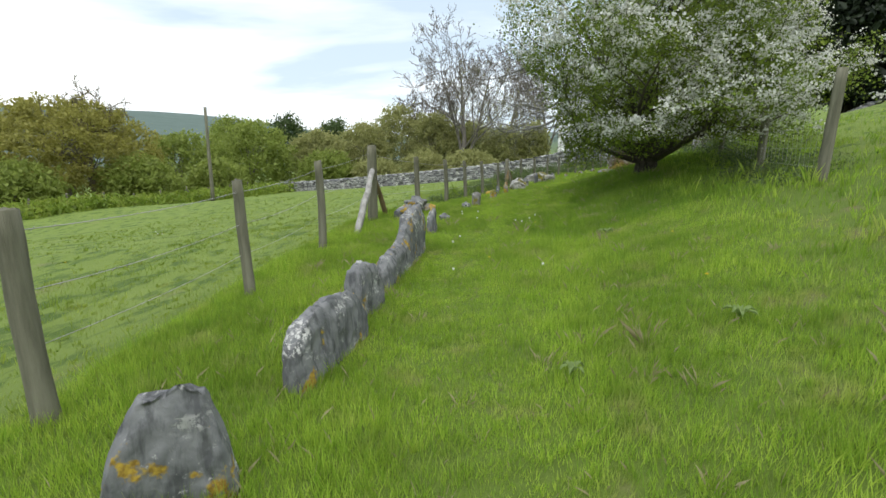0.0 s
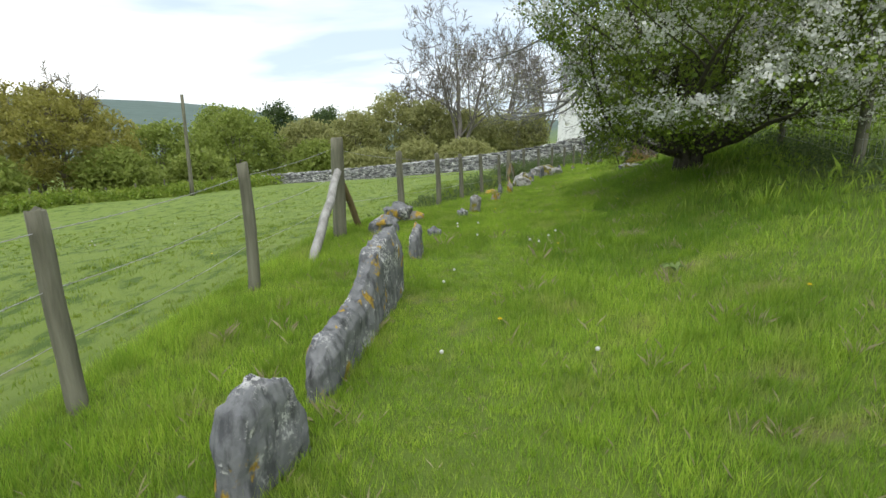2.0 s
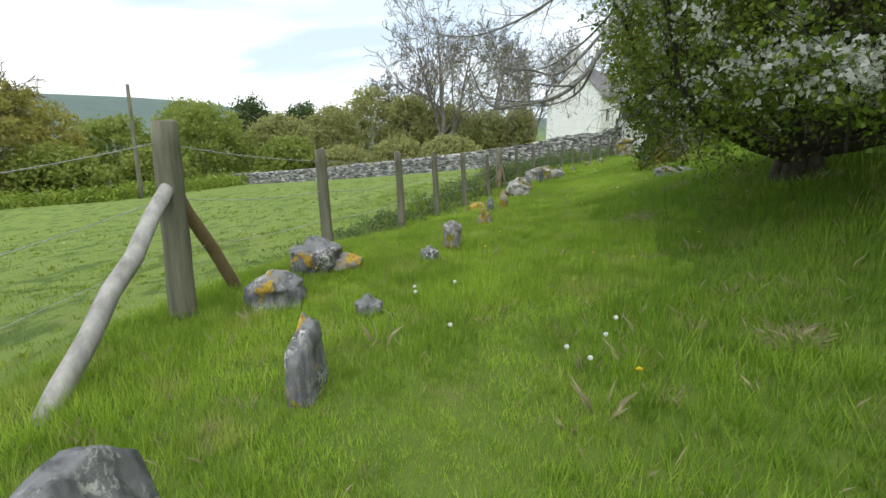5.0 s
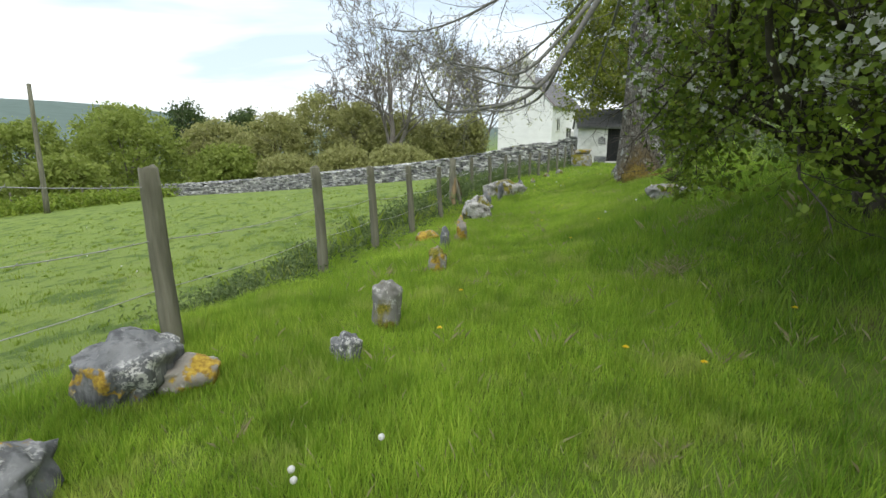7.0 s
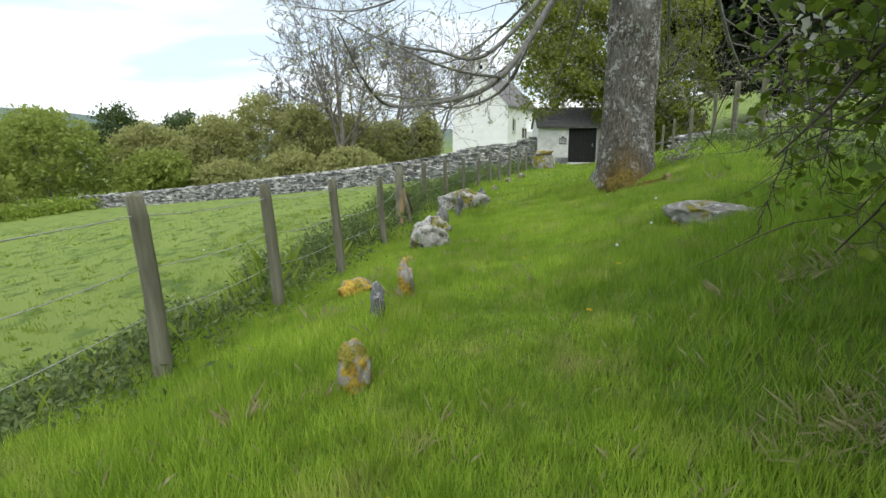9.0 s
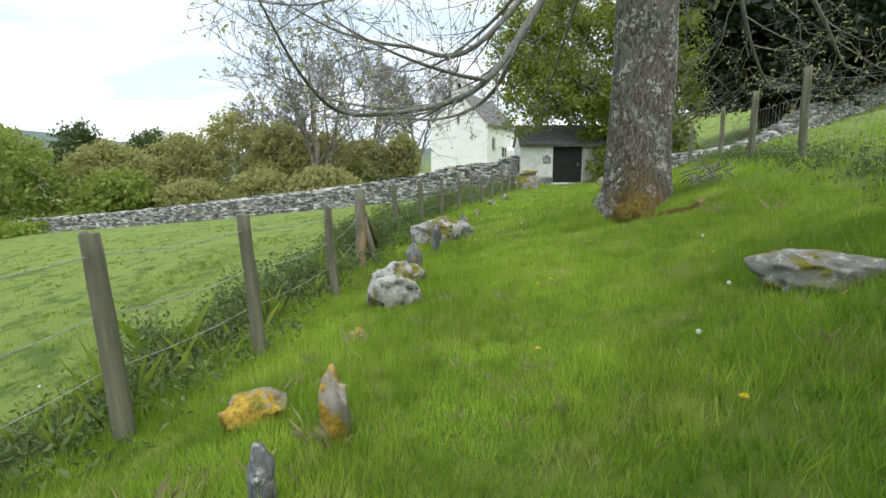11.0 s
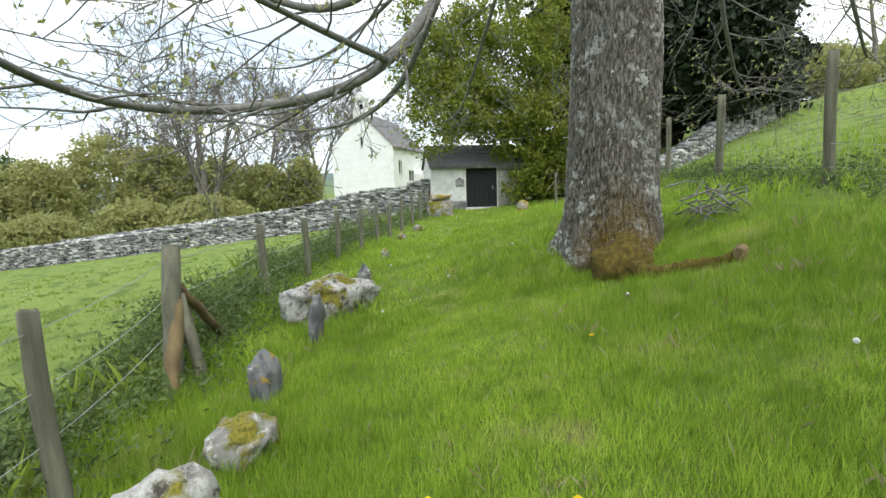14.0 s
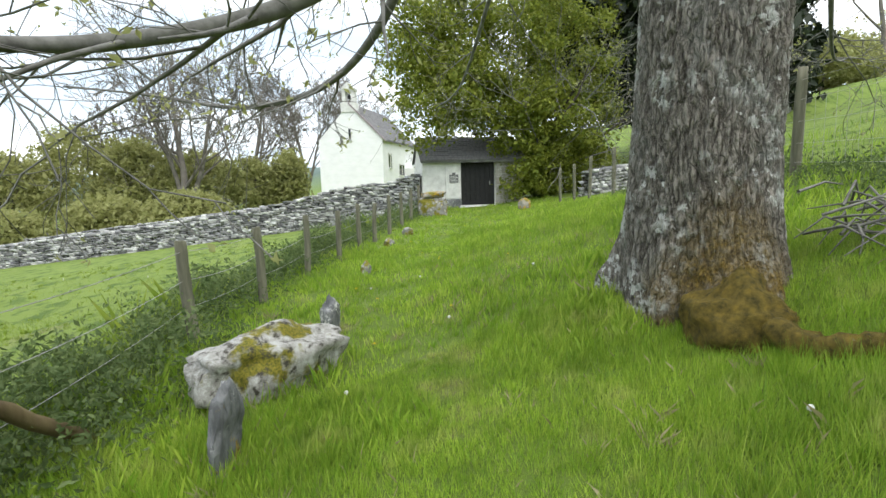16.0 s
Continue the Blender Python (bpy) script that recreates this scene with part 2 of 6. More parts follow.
MOSS = plain_material("root_moss", (0.07, 0.062, 0.014), (0.36, 0.255, 0.045), 22, 0.95, 1.0, None, 0.05, True)


# ---- mesh helpers ----
def mesh_of(name, verts, faces, material, smooth_faces=False):
    me = bpy.data.meshes.new(name)
    me.from_pydata([tuple(v) for v in verts], [], faces)
    if smooth_faces:
        me.polygons.foreach_set("use_smooth", [True] * len(me.polygons))
    me.materials.append(material)
    me.update()
    return me


def big_mesh(name, verts, faces, material, smooth_faces=False):
    """verts (n, 3); faces a list of arrays, each (m, corners)."""
    me = bpy.data.meshes.new(name)
    verts = np.ascontiguousarray(verts, dtype=np.float32)
    me.vertices.add(len(verts))
    me.vertices.foreach_set("co", verts.ravel())
    loops = np.concatenate([f.ravel() for f in faces]).astype(np.int32)
    sizes = np.concatenate([np.full(len(f), f.shape[1]) for f in faces])
    me.loops.add(len(loops))
    me.loops.foreach_set("vertex_index", loops)
    me.polygons.add(len(sizes))
    me.polygons.foreach_set("loop_start", (np.cumsum(sizes) - sizes).astype(np.int32))
    me.polygons.foreach_set("loop_total", sizes.astype(np.int32))
    if smooth_faces:
        me.polygons.foreach_set("use_smooth", np.ones(len(sizes), dtype=bool))
    me.materials.append(material)
    me.update(calc_edges=True)
    me.validate()
    return me


def part(name, mesh, parent, label=""):
    ob = new(name, mesh)
    ob.parent = parent
    return tagged(ob, label)


def thing(name, label, category, group="", at=(0, 0, 0)):
    ob = new(name)
    ob.location = at
    ob.empty_display_size = 0.2
    return tagged(ob, label, category, group)


def tube(points, radii, sides, closed_end=True, wobble=0.0, rng=None):
    """A round, tapering tube along points: verts and quads."""
    pts = np.asarray(points, float)
    n = len(pts)
    tan = np.gradient(pts, axis=0)
    tan /= np.linalg.norm(tan, axis=1)[:, None] + 1e-9
    ref = np.array([0.31, 0.17, 0.93]) if abs(tan[0] @ (0.31, 0.17, 0.93)) < 0.9 else np.array([1.0, 0.1, 0])
    u = np.cross(tan, ref)
    u /= np.linalg.norm(u, axis=1)[:, None] + 1e-9
    v = np.cross(tan, u)
    a = np.arange(sides) * 2 * np.pi / sides
    r = np.asarray(radii, float)[:, None] * np.ones(sides)
    if wobble:
        r = r * (1 + rng.normal(0, wobble, r.shape))
    ring = pts[:, None] + r[..., None] * (np.cos(a)[None, :, None] * u[:, None] + np.sin(a)[None, :, None] * v[:, None])
    i = (np.arange(n - 1)[:, None] * sides + np.arange(sides)[None]).ravel()
    j = (np.arange(n - 1)[:, None] * sides + (np.arange(sides)[None] + 1) % sides).ravel()
    return ring.reshape(-1, 3), np.stack([i, j, j + sides, i + sides], 1)


class Pile:
    """Collects tubes and faces into one mesh."""

    def __init__(self):
        self.v, self.f, self.n = [], {}, 0

    def add(self, verts, faces):
        verts, faces = np.asarray(verts), np.asarray(faces)
        self.v.append(verts)
        self.f.setdefault(faces.shape[1], []).append(faces + self.n)
        self.n += len(verts)

    def mesh(self, name, material, smooth_faces=False):
        return big_mesh(name, np.concatenate(self.v), [np.concatenate(f) for f in self.f.values()], material, smooth_faces)


def rock_mesh(name, seed, size, material, lumpy=0.25, flat=0.0, detail=3, power=0.6):
    """A worn stone, its foot at z = 0 (it goes on a little below)."""
    rng = np.random.default_rng(seed)
    bm = bmesh.new()
    bmesh.ops.create_icosphere(bm, subdivisions=detail, radius=1)
    off = Vector(rng.uniform(-50, 50, 3))
    for v in bm.verts:
        c = v.co.copy()
        q = Vector([math.copysign(abs(k) ** power, k) for k in c])
        q *= 1 + lumpy * noise.noise(c * 1.3 + off) + 0.45 * lumpy * noise.noise(c * 3.4 + off) + 0.2 * lumpy * noise.noise(c * 8 + off)
        v.co = (q.x * size[0] / 2, q.y * size[1] / 2, (q.z * 0.6 + 0.38) * size[2] * (1 - 0.25 * min(1, abs(c.x) + abs(c.y)) * max(0, c.z)))
    me = bpy.data.meshes.new(name)
    bm.to_mesh(me)
    bm.free()
    me.materials.append(material)
    me.polygons.foreach_set("use_smooth", [detail > 3] * len(me.polygons))
    return me


def slab_mesh(name, seed, profile, thick, material, lean=0.0):
    """An upright slab along +y: profile gives (y, height) of its top edge."""
    rng = np.random.default_rng(seed)
    off = Vector(rng.uniform(-50, 50, 3))
    ys, hs = zip(*profile)
    nu, nv, nw = 64, 26, 5
    verts, faces, index = [], [], {}

    def vert(i, j, k):
        if (i, j, k) not in index:
            y = ys[0] + (ys[-1] - ys[0]) * i / nu
            h = float(np.interp(y, ys, hs))
            f = j / nv
            z = -0.12 + (h + 0.12) * f
            edge = min(i, nu - i) / nu
            t = thick * (1 - 0.45 * max(0, f - 0.85) / 0.15) * (0.5 + 0.5 * min(1, edge * 12))
            x = (k / nw - 0.5) * t + lean * z
            q = Vector((x, y, z))
            crag = noise.noise(q * 4 + off) * 0.022 + noise.noise(q * 14 + off) * 0.010 + noise.noise(q * 31 + off) * 0.005
            layer = noise.noise(Vector((y * 2.2 + z * 1.1, z * 3.0, 3.1)) + off)
            ridge = 0.016 * (math.floor(layer * 5) / 5) + 0.004 * layer
            side = -1 if k == 0 else 1 if k == nw else 0
            q += Vector((side * (crag + ridge), noise.noise(q * 7 - off) * 0.02, (noise.noise(Vector((y * 9, k * 0.6, 0)) + off) * 0.035 + noise.noise(Vector((y * 26, k, 5)) + off) * 0.016) * f))
            index[i, j, k] = len(verts)
            verts.append(q)
        return index[i, j, k]

    for i in range(nu):
        for j in range(nv):
            faces.append((vert(i, j, 0), vert(i, j + 1, 0), vert(i + 1, j + 1, 0), vert(i + 1, j, 0)))
            faces.append((vert(i, j, nw), vert(i + 1, j, nw), vert(i + 1, j + 1, nw), vert(i, j + 1, nw)))
        for k in range(nw):
            faces.append((vert(i, nv, k), vert(i, nv, k + 1), vert(i + 1, nv, k + 1), vert(i + 1, nv, k)))
    for j in range(nv):
        for k in range(nw):
            faces.append((vert(0, j, k), vert(0, j, k + 1), vert(0, j + 1, k + 1), vert(0, j + 1, k)))
            faces.append((vert(nu, j, k), vert(nu, j + 1, k), vert(nu, j + 1, k + 1), vert(nu, j, k + 1)))
    return mesh_of(name, verts, faces, material, True)

# the land: a low bank under the fence, a meadow falling away on one side, a slope rising on the other
FENCE_Y = (-60, 2.4, 5, 7.15, 9.5, 11.1, 13.5, 14.9, 16.1, 17.8, 19.2, 22, 24, 26, 28, 30, 34, 36.5, 60)
FENCE_X = (-3.6, -2.04, -1.96, -1.72, -1.32, -0.55, 0.06, 0.6, 1.2, 1.9, 2.4, 3.2, 4.0, 5.1, 6.3, 7.7, 10.9, 12.2, 24)
ROW_Y = (-40, 0, 5, 7, 9.5, 11.2, 13, 15, 17.5, 19, 22, 26, 30, 35, 45, 70)
ROW_Z = (-0.6, -0.06, -0.05, 0.0, 0.1, 0.19, 0.17, 0.12, 0.1, 0.1, 0.1, 0.16, 0.3, 0.5, 0.6, 0.8)


def smooth(a, b, v):
    s = np.clip((v - a) / (b - a), 0, 1)
    return s * s * (3 - 2 * s)


def fence_offset(x, y):
    """Metres to the right of the fence line."""
    s = 0.5
    xf = np.interp(y, FENCE_Y, FENCE_X)
    run = (np.interp(y + s, FENCE_Y, FENCE_X) - np.interp(y - s, FENCE_Y, FENCE_X)) / (2 * s)
    return (x - xf) / np.sqrt(1 + run * run)


def land(x, y):
    x, y = np.asarray(x, float), np.asarray(y, float)
    d = fence_offset(x, y)
    z = (np.interp(y - 0.7, ROW_Y, ROW_Z) + np.interp(y + 0.7, ROW_Y, ROW_Z)) / 2
    toe = np.interp(y, (0, 5, 8.5, 11, 14, 18, 26), (2.5, 2.6, 3.1, 2.4, 1.9, 1.5, 2.2))
    up = np.logaddexp(0, 1.8 * (d - toe)) / 1.8
    z = z + 0.265 * np.where(up < 22, up, 22 + 20 * np.tanh((up - 22) / 20)) * (1 - 0.5 * smooth(22, 34, y) * (1 - smooth(8, 14, d)))
    out = np.maximum(-d - 0.1, 0)
    z = z - 0.2 * smooth(0.0, 1.3, out) - 0.115 * 45 * np.tanh(out / 45)
    z = z + 0.20 * np.exp(-((x - 7.0) ** 2 + (y - 18.2) ** 2) / 3.5)
    z = z - 0.24 * np.exp(-((x - 6.0) ** 2 + (y - 18.35) ** 2) / 1.1)
    z = z - 0.16 * (1 - smooth(-0.1, 1.0, d)) * smooth(11.2, 13.0, y) * (1 - smooth(17.0, 20.0, y)) * (1 - smooth(2, 6, -d))
    z = z + 0.22 * np.exp(-((x - 4.8) ** 2 + (y - 11.6) ** 2) / 3.0)
    r, az = np.hypot(x, y), np.degrees(np.arctan2(x, y))
    rise = 1 - 0.55 * smooth(-28, -6, az)
    z = z + 118 * rise * smooth(500, 1900, r) * (1 - smooth(25, 70, az)) + 1.2 * smooth(120, 400, r) * np.sin(x / 90) * np.cos(y / 120)
    return z


def land_at(x, y):
    return float(land(x, y))


# ---- ground ----
def spaced(lo, hi, step, reach, grow=1.16):
    core = list(np.arange(lo, hi + 1e-6, step))
    out, s, a = [], step, hi
    while a < reach:
        s *= grow
        a += s
        out.append(a)
    back, s, a = [], step, lo
    while a > -reach:
        s *= grow
        a -= s
        back.append(a)
    return np.array(back[::-1] + core + out)


def ground_sheet():
    gx, gy = spaced(-7, 13, 0.22, 4200), spaced(-4, 37, 0.22, 4200)
    X, Y = np.meshgrid(gx, gy)
    Z = land(X, Y)
    d = fence_offset(X, Y)
    bumpy = np.array([noise.noise(Vector((x * 0.9, y * 0.9, 0))) + 0.5 * noise.noise(Vector((x * 2.3, y * 2.3, 4))) for x, y in zip(X.ravel(), Y.ravel())]).reshape(X.shape)
    near = np.exp(-(np.maximum(0, np.hypot(X - 2, Y - 15) - 20) / 20) ** 2)
    Z = Z + (bumpy * 0.012 - 0.012) * near
    nx, ny = len(gx), len(gy)
    i = (np.arange(ny - 1)[:, None] * nx + np.arange(nx - 1)[None]).ravel()
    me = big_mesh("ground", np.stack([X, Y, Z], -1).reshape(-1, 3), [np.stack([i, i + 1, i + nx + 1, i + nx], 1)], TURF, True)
    kind = np.zeros((nx * ny, 4), np.float32)
    meadow = np.maximum(smooth(0.5, 1.4, -d), smooth(7.0, 8.5, d) * (Y > -5))
    kind[:, 0] = meadow.ravel()
    # green channel: grows with distance and blends in the haze-tinted woods
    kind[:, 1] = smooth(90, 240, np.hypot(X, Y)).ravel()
    kind[:, 3] = 1
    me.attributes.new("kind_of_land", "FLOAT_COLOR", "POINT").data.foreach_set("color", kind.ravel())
    return tagged(new("ground", me), "green turf falling to a meadow and rising to a hillside", "ground", kind="structure")


ground_sheet()


# ---- fences ----
def post_mesh(name, height, radius, material, seed, sides=12):
    """A weathered round post, its foot at the origin, slightly bent and split at the top."""
    rng = np.random.default_rng(seed)
    zs = np.concatenate([[-0.25], np.linspace(0, height, 9), [height + 0.004]])
    bend = rng.normal(0, 0.012, 2)
    pts = [(bend[0] * math.sin(z / height * 3), bend[1] * math.sin(z / height * 2.4), z) for z in zs]
    rad = [radius * (1.06 - 0.1 * max(z, 0) / height) for z in zs]
    rad[-2], rad[-1] = rad[-2] * 0.97, rad[-1] * 0.8
    v, f = tube(pts, rad, sides, wobble=0.035, rng=rng)
    v[-sides:, 2] += rng.normal(0, 0.008, sides)
    faces = [tuple(q) for q in f] + [tuple(range(len(v) - sides, len(v)))]
    return mesh_of(name, v, faces, material, True)


LEFT_POSTS = (  # x, y, height, radius, lean across, lean along
    (-2.12, 2.48, 1.14, 0.062, -1, 2), (-1.94, 4.95, 1.13, 0.053, -3, 0), (-1.71, 7.14, 1.22, 0.055, -1.5, 0),
    (-0.53, 11.05, 1.08, 0.056, -2.5, 0), (0.10, 13.55, 1.14, 0.054, -2.5, 0), (0.67, 15.0, 1.12, 0.052, -3, 0),
    (1.27, 16.2, 1.1, 0.05, -3.5, 0), (1.94, 17.76, 1.0, 0.047, -3, 0),
    (3.36, 22.0, 0.98, 0.055, -3, 0), (4.15, 23.4, 0.95, 0.055, -2, 1), (5.02, 25.0, 0.95, 0.05, 1, 0), (5.86, 26.2, 0.92, 0.05, 0, 2),
    (6.6, 27.3, 0.95, 0.05, -1, 0), (7.2, 28.1, 0.9, 0.05, 2, 0), (8.0, 29.3, 1.0, 0.05, 0, 0), (8.9, 30.7, 1.0, 0.05, -1, 0), (9.8, 32.2, 1.0, 0.05, 1, 0), (10.7, 33.6, 1.05, 0.05, 0, 0))
RIGHT_POSTS = (
    (5.0, 6.8, 1.42, 0.07, 2, 2), (5.45, 8.9, 1.2, 0.065, 0, 0), (6.2, 11.6, 1.25, 0.05, 0, 0), (7.0, 14.0, 1.2, 0.055, 1, 0), (7.8, 16.1, 1.2, 0.055, 0, 1),
    (8.7, 18.1, 1.35, 0.055, -2, 0), (10.3, 20.6, 1.3, 0.06, -2, 2), (11.4, 22.6, 1.25, 0.05, 0, 0), (12.4, 24.8, 1.25, 0.05, 1, 0),
    (13.2, 26.7, 1.2, 0.05, 0, 0), (14.0, 28.5, 1.25, 0.05, 2, 0), (14.7, 30.0, 1.2, 0.05, -1, 0), (15.5, 31.7, 1.2, 0.05, 0, 0))


def line_of_posts(rows, group, label):
    tops = []
    for k, (x, y, h, r, ax, ay) in enumerate(rows):
        ob = new("fence_post", post_mesh("fence_post", h, r, POST, 10 + k + len(rows)))
        ob.matrix_world = pose(x, y, land_at(x, y), ay, ax, 0)
        tagged(ob, label, "fence post", group)
        tops.append((x, y, land_at(x, y), h))
    return tops


def wire_strand(tops, share, sag, label, name="wire_strand", r=0.003, barbs=False):
    pts, pile = [], Pile()
    for (x0, y0, z0, h0), (x1, y1, z1, h1) in zip(tops, tops[1:]):
        for k in range(6):
            f = k / 6
            pts.append((x0 + (x1 - x0) * f - 0.05, y0 + (y1 - y0) * f, z0 + h0 * share + (z1 + h1 * share - z0 - h0 * share) * f - sag * 4 * f * (1 - f)))
    pts.append((tops[-1][0] - 0.05, tops[-1][1], tops[-1][2] + tops[-1][3] * share))
    pile.add(*tube(pts, [r] * len(pts), 4))
    if barbs:
        P = np.array(pts)
        for a, b in zip(P, P[1:]):
            n = max(1, int(np.linalg.norm(b - a) / 0.12))
            for q in range(n):
                c = a + (b - a) * q / n
                pile.add(*tube([c - (0.012, 0, 0.014), c + (0.012, 0, 0.014)], [0.0016, 0.0016], 3))
    return tagged(new(name, pile.mesh(name, WIRE)), label, "fence wire")


left_tops = line_of_posts(LEFT_POSTS, "field fence posts", "weathered grey round wooden fence post beside the meadow")
# the braced corner post and the split old straining post
def leaning_pole(a, b, r0, r1, material, name, seed, sides=10):
    rng = np.random.default_rng(seed)
    P = np.linspace(a, b, 7) + np.concatenate([np.zeros((1, 3)), rng.normal(0, 0.008, (5, 3)), np.zeros((1, 3))])
    v, f = tube(P, np.linspace(r0, r1, 7), sides, wobble=0.05, rng=rng)
    faces = [tuple(q) for q in f] + [tuple(range(len(v) - sides, len(v))), tuple(range(sides))[::-1]]
    return mesh_of(name, v, faces, material, True)


BX, BY = -1.31, 9.5
bz = land_at(BX, BY)
brace_post = thing("braced_fence_post", "tall grey straining post with two timber struts in grass", "fence post", at=(BX, BY, bz))
part("post", post_mesh("post", 1.36, 0.088, POST, 91, 14), brace_post)
part("strut", leaning_pole((-0.10, -1.38, land_at(BX - 0.1, 8.12) - bz - 0.1), (0.02, -0.08, 0.92), 0.062, 0.052, POST_PALE, "strut", 5), brace_post, "bleached pale split timber strut")
part("strut", leaning_pole((0.20, 0.62, land_at(BX + 0.2, 10.1) - bz - 0.1), (0.0, 0.06, 0.90), 0.05, 0.045, POST_BROWN, "strut", 6), brace_post, "brown timber strut")
JX, JY = 2.36, 19.0
jz = land_at(JX, JY)
strain = thing("straining_post", "old forked grey straining post with brown struts on the bank", "fence post", at=(JX, JY, jz))
part("post", leaning_pole((0.0, 0.05, -0.2), (0.04, 0.42, 1.03), 0.075, 0.07, POST, "post", 7), strain)
part("strut", leaning_pole((-0.02, -0.14, -0.2), (0.05, 0.3, 0.62), 0.06, 0.05, POST_BROWN, "strut", 8), strain, "dark brown timber strut")
part("strut", leaning_pole((0.24, 0.08, -0.2), (0.07, 0.33, 0.66), 0.05, 0.045, POST, "strut", 9), strain)
part("strut", leaning_pole((0.42, 1.25, 0.0), (0.08, 0.4, 0.7), 0.045, 0.04, POST_BROWN, "strut", 12), strain, "thin dark fallen strut")
order = sorted(left_tops + [(BX, BY, bz, 1.36), (JX + 0.04, JY + 0.4, jz, 1.03)], key=lambda q: q[1])
for share, sag, barbs in ((0.9, 0.03, True), (0.62, 0.04, True), (0.35, 0.03, False)):
    wire_strand(order, share, sag, "thin rusty-grey wire strand along the field fence", barbs=barbs)
right_tops = line_of_posts(RIGHT_POSTS, "hillside fence posts", "grey-brown wooden fence post on the rising bank")
for share, sag in ((0.88, 0.02), (0.7, 0.01), (0.5, 0.01), (0.3, 0.01), (0.12, 0.0)):
    wire_strand(right_tops, share, sag, "thin grey stock-netting wire on the hillside fence", r=0.002)
pile = Pile()
for (x0, y0, z0, h0), (x1, y1, z1, h1) in zip(right_tops[:6], right_tops[1:7]):
    for k in range(1, 15):
        f = k / 15
        x, y, z = x0 + (x1 - x0) * f - 0.05, y0 + (y1 - y0) * f, z0 + (z1 - z0) * f
        pile.add(*tube([(x, y, z + 0.12 * h0), (x, y, z + 0.7 * h0)], [0.0018, 0.0018], 3))
tagged(new("stock_netting", pile.mesh("stock_netting", WIRE)), "upright wires of grey stock netting on the bank", "fence wire")

# far fence along the meadow's edge
for k in range(14):
    f = k / 13
    x, y = -27 + 11 * f, 24 + 27 * f
    ob = new("field_edge_post", post_mesh("field_edge_post", 1.05 + 0.1 * (k % 3), 0.06, POST, 300 + k, 8))
    ob.matrix_world = pose(x, y, land_at(x, y), (k * 7) % 5 - 2, (k * 11) % 7 - 3, 0)
    tagged(ob, "grey post in rough grass at the meadow edge", "fence post", "meadow edge posts")
# leaning wooden pole
px, py = -17.6, 39.3
pz = land_at(px, py)
tagged(new("utility_pole", leaning_pole((px, py, pz - 0.3), (px - 0.18, py + 0.3, pz + 7.0), 0.15, 0.10, POST, "utility_pole", 44, 12)), "tall bare leaning grey wooden pole at the meadow edge", "pole")


# ---- standing stones ----
def set_stone(mesh, x, y, turn=0, sink=0.0, tip=0, roll=0, label="", name="stone", group="row of old stones"):
    ob = new(name, mesh)
    ob.matrix_world = pose(x, y, land_at(x, y) - sink, tip, roll, turn)
    return tagged(ob, label, "stone", group)


set_stone(slab_mesh("slab", 1, ((-0.27, 0.10), (-0.20, 0.33), (-0.10, 0.46), (0.05, 0.50), (0.13, 0.47), (0.19, 0.30), (0.24, 0.06)), 0.15, SLATE, 0.04), -1.10, 1.85, -72, label="rounded upright grey slate slab with orange lichen in grass", name="stone_slab")
set_stone(slab_mesh("slab", 2, ((0, 0.22), (0.10, 0.33), (0.35, 0.40), (0.62, 0.42), (0.95, 0.36), (1.12, 0.12)), 0.16, SLATE, -0.10), -0.90, 2.80, -13, label="long low grey slate slab with white and orange lichen", name="stone_slab")
set_stone(slab_mesh("slab", 3, ((0, 0.20), (0.06, 0.40), (0.2, 0.46), (0.4, 0.40), (0.52, 0.15)), 0.17, SLATE, -0.06), -0.76, 4.12, -16, label="upright grey slate slab with ochre lichen streaks", name="stone_slab")
set_stone(slab_mesh("slab", 4, ((0, 0.16), (0.15, 0.30), (0.8, 0.36), (1.05, 0.44), (1.3, 0.60), (1.6, 0.66), (2.0, 0.69), (2.14, 0.6), (2.2, 0.2)), 0.19, SLATE, -0.05), -0.62, 5.0, -8.5, label="long grey slate slab rising to one end, lichened", name="stone_slab")
set_stone(slab_mesh("slab", 5, ((0, 0.22), (0.05, 0.33), (0.16, 0.40), (0.24, 0.36), (0.32, 0.2)), 0.13, SLATE, 0.02), -0.20, 8.25, -10, label="small pointed upright slate stone in grass", name="stone_slab")
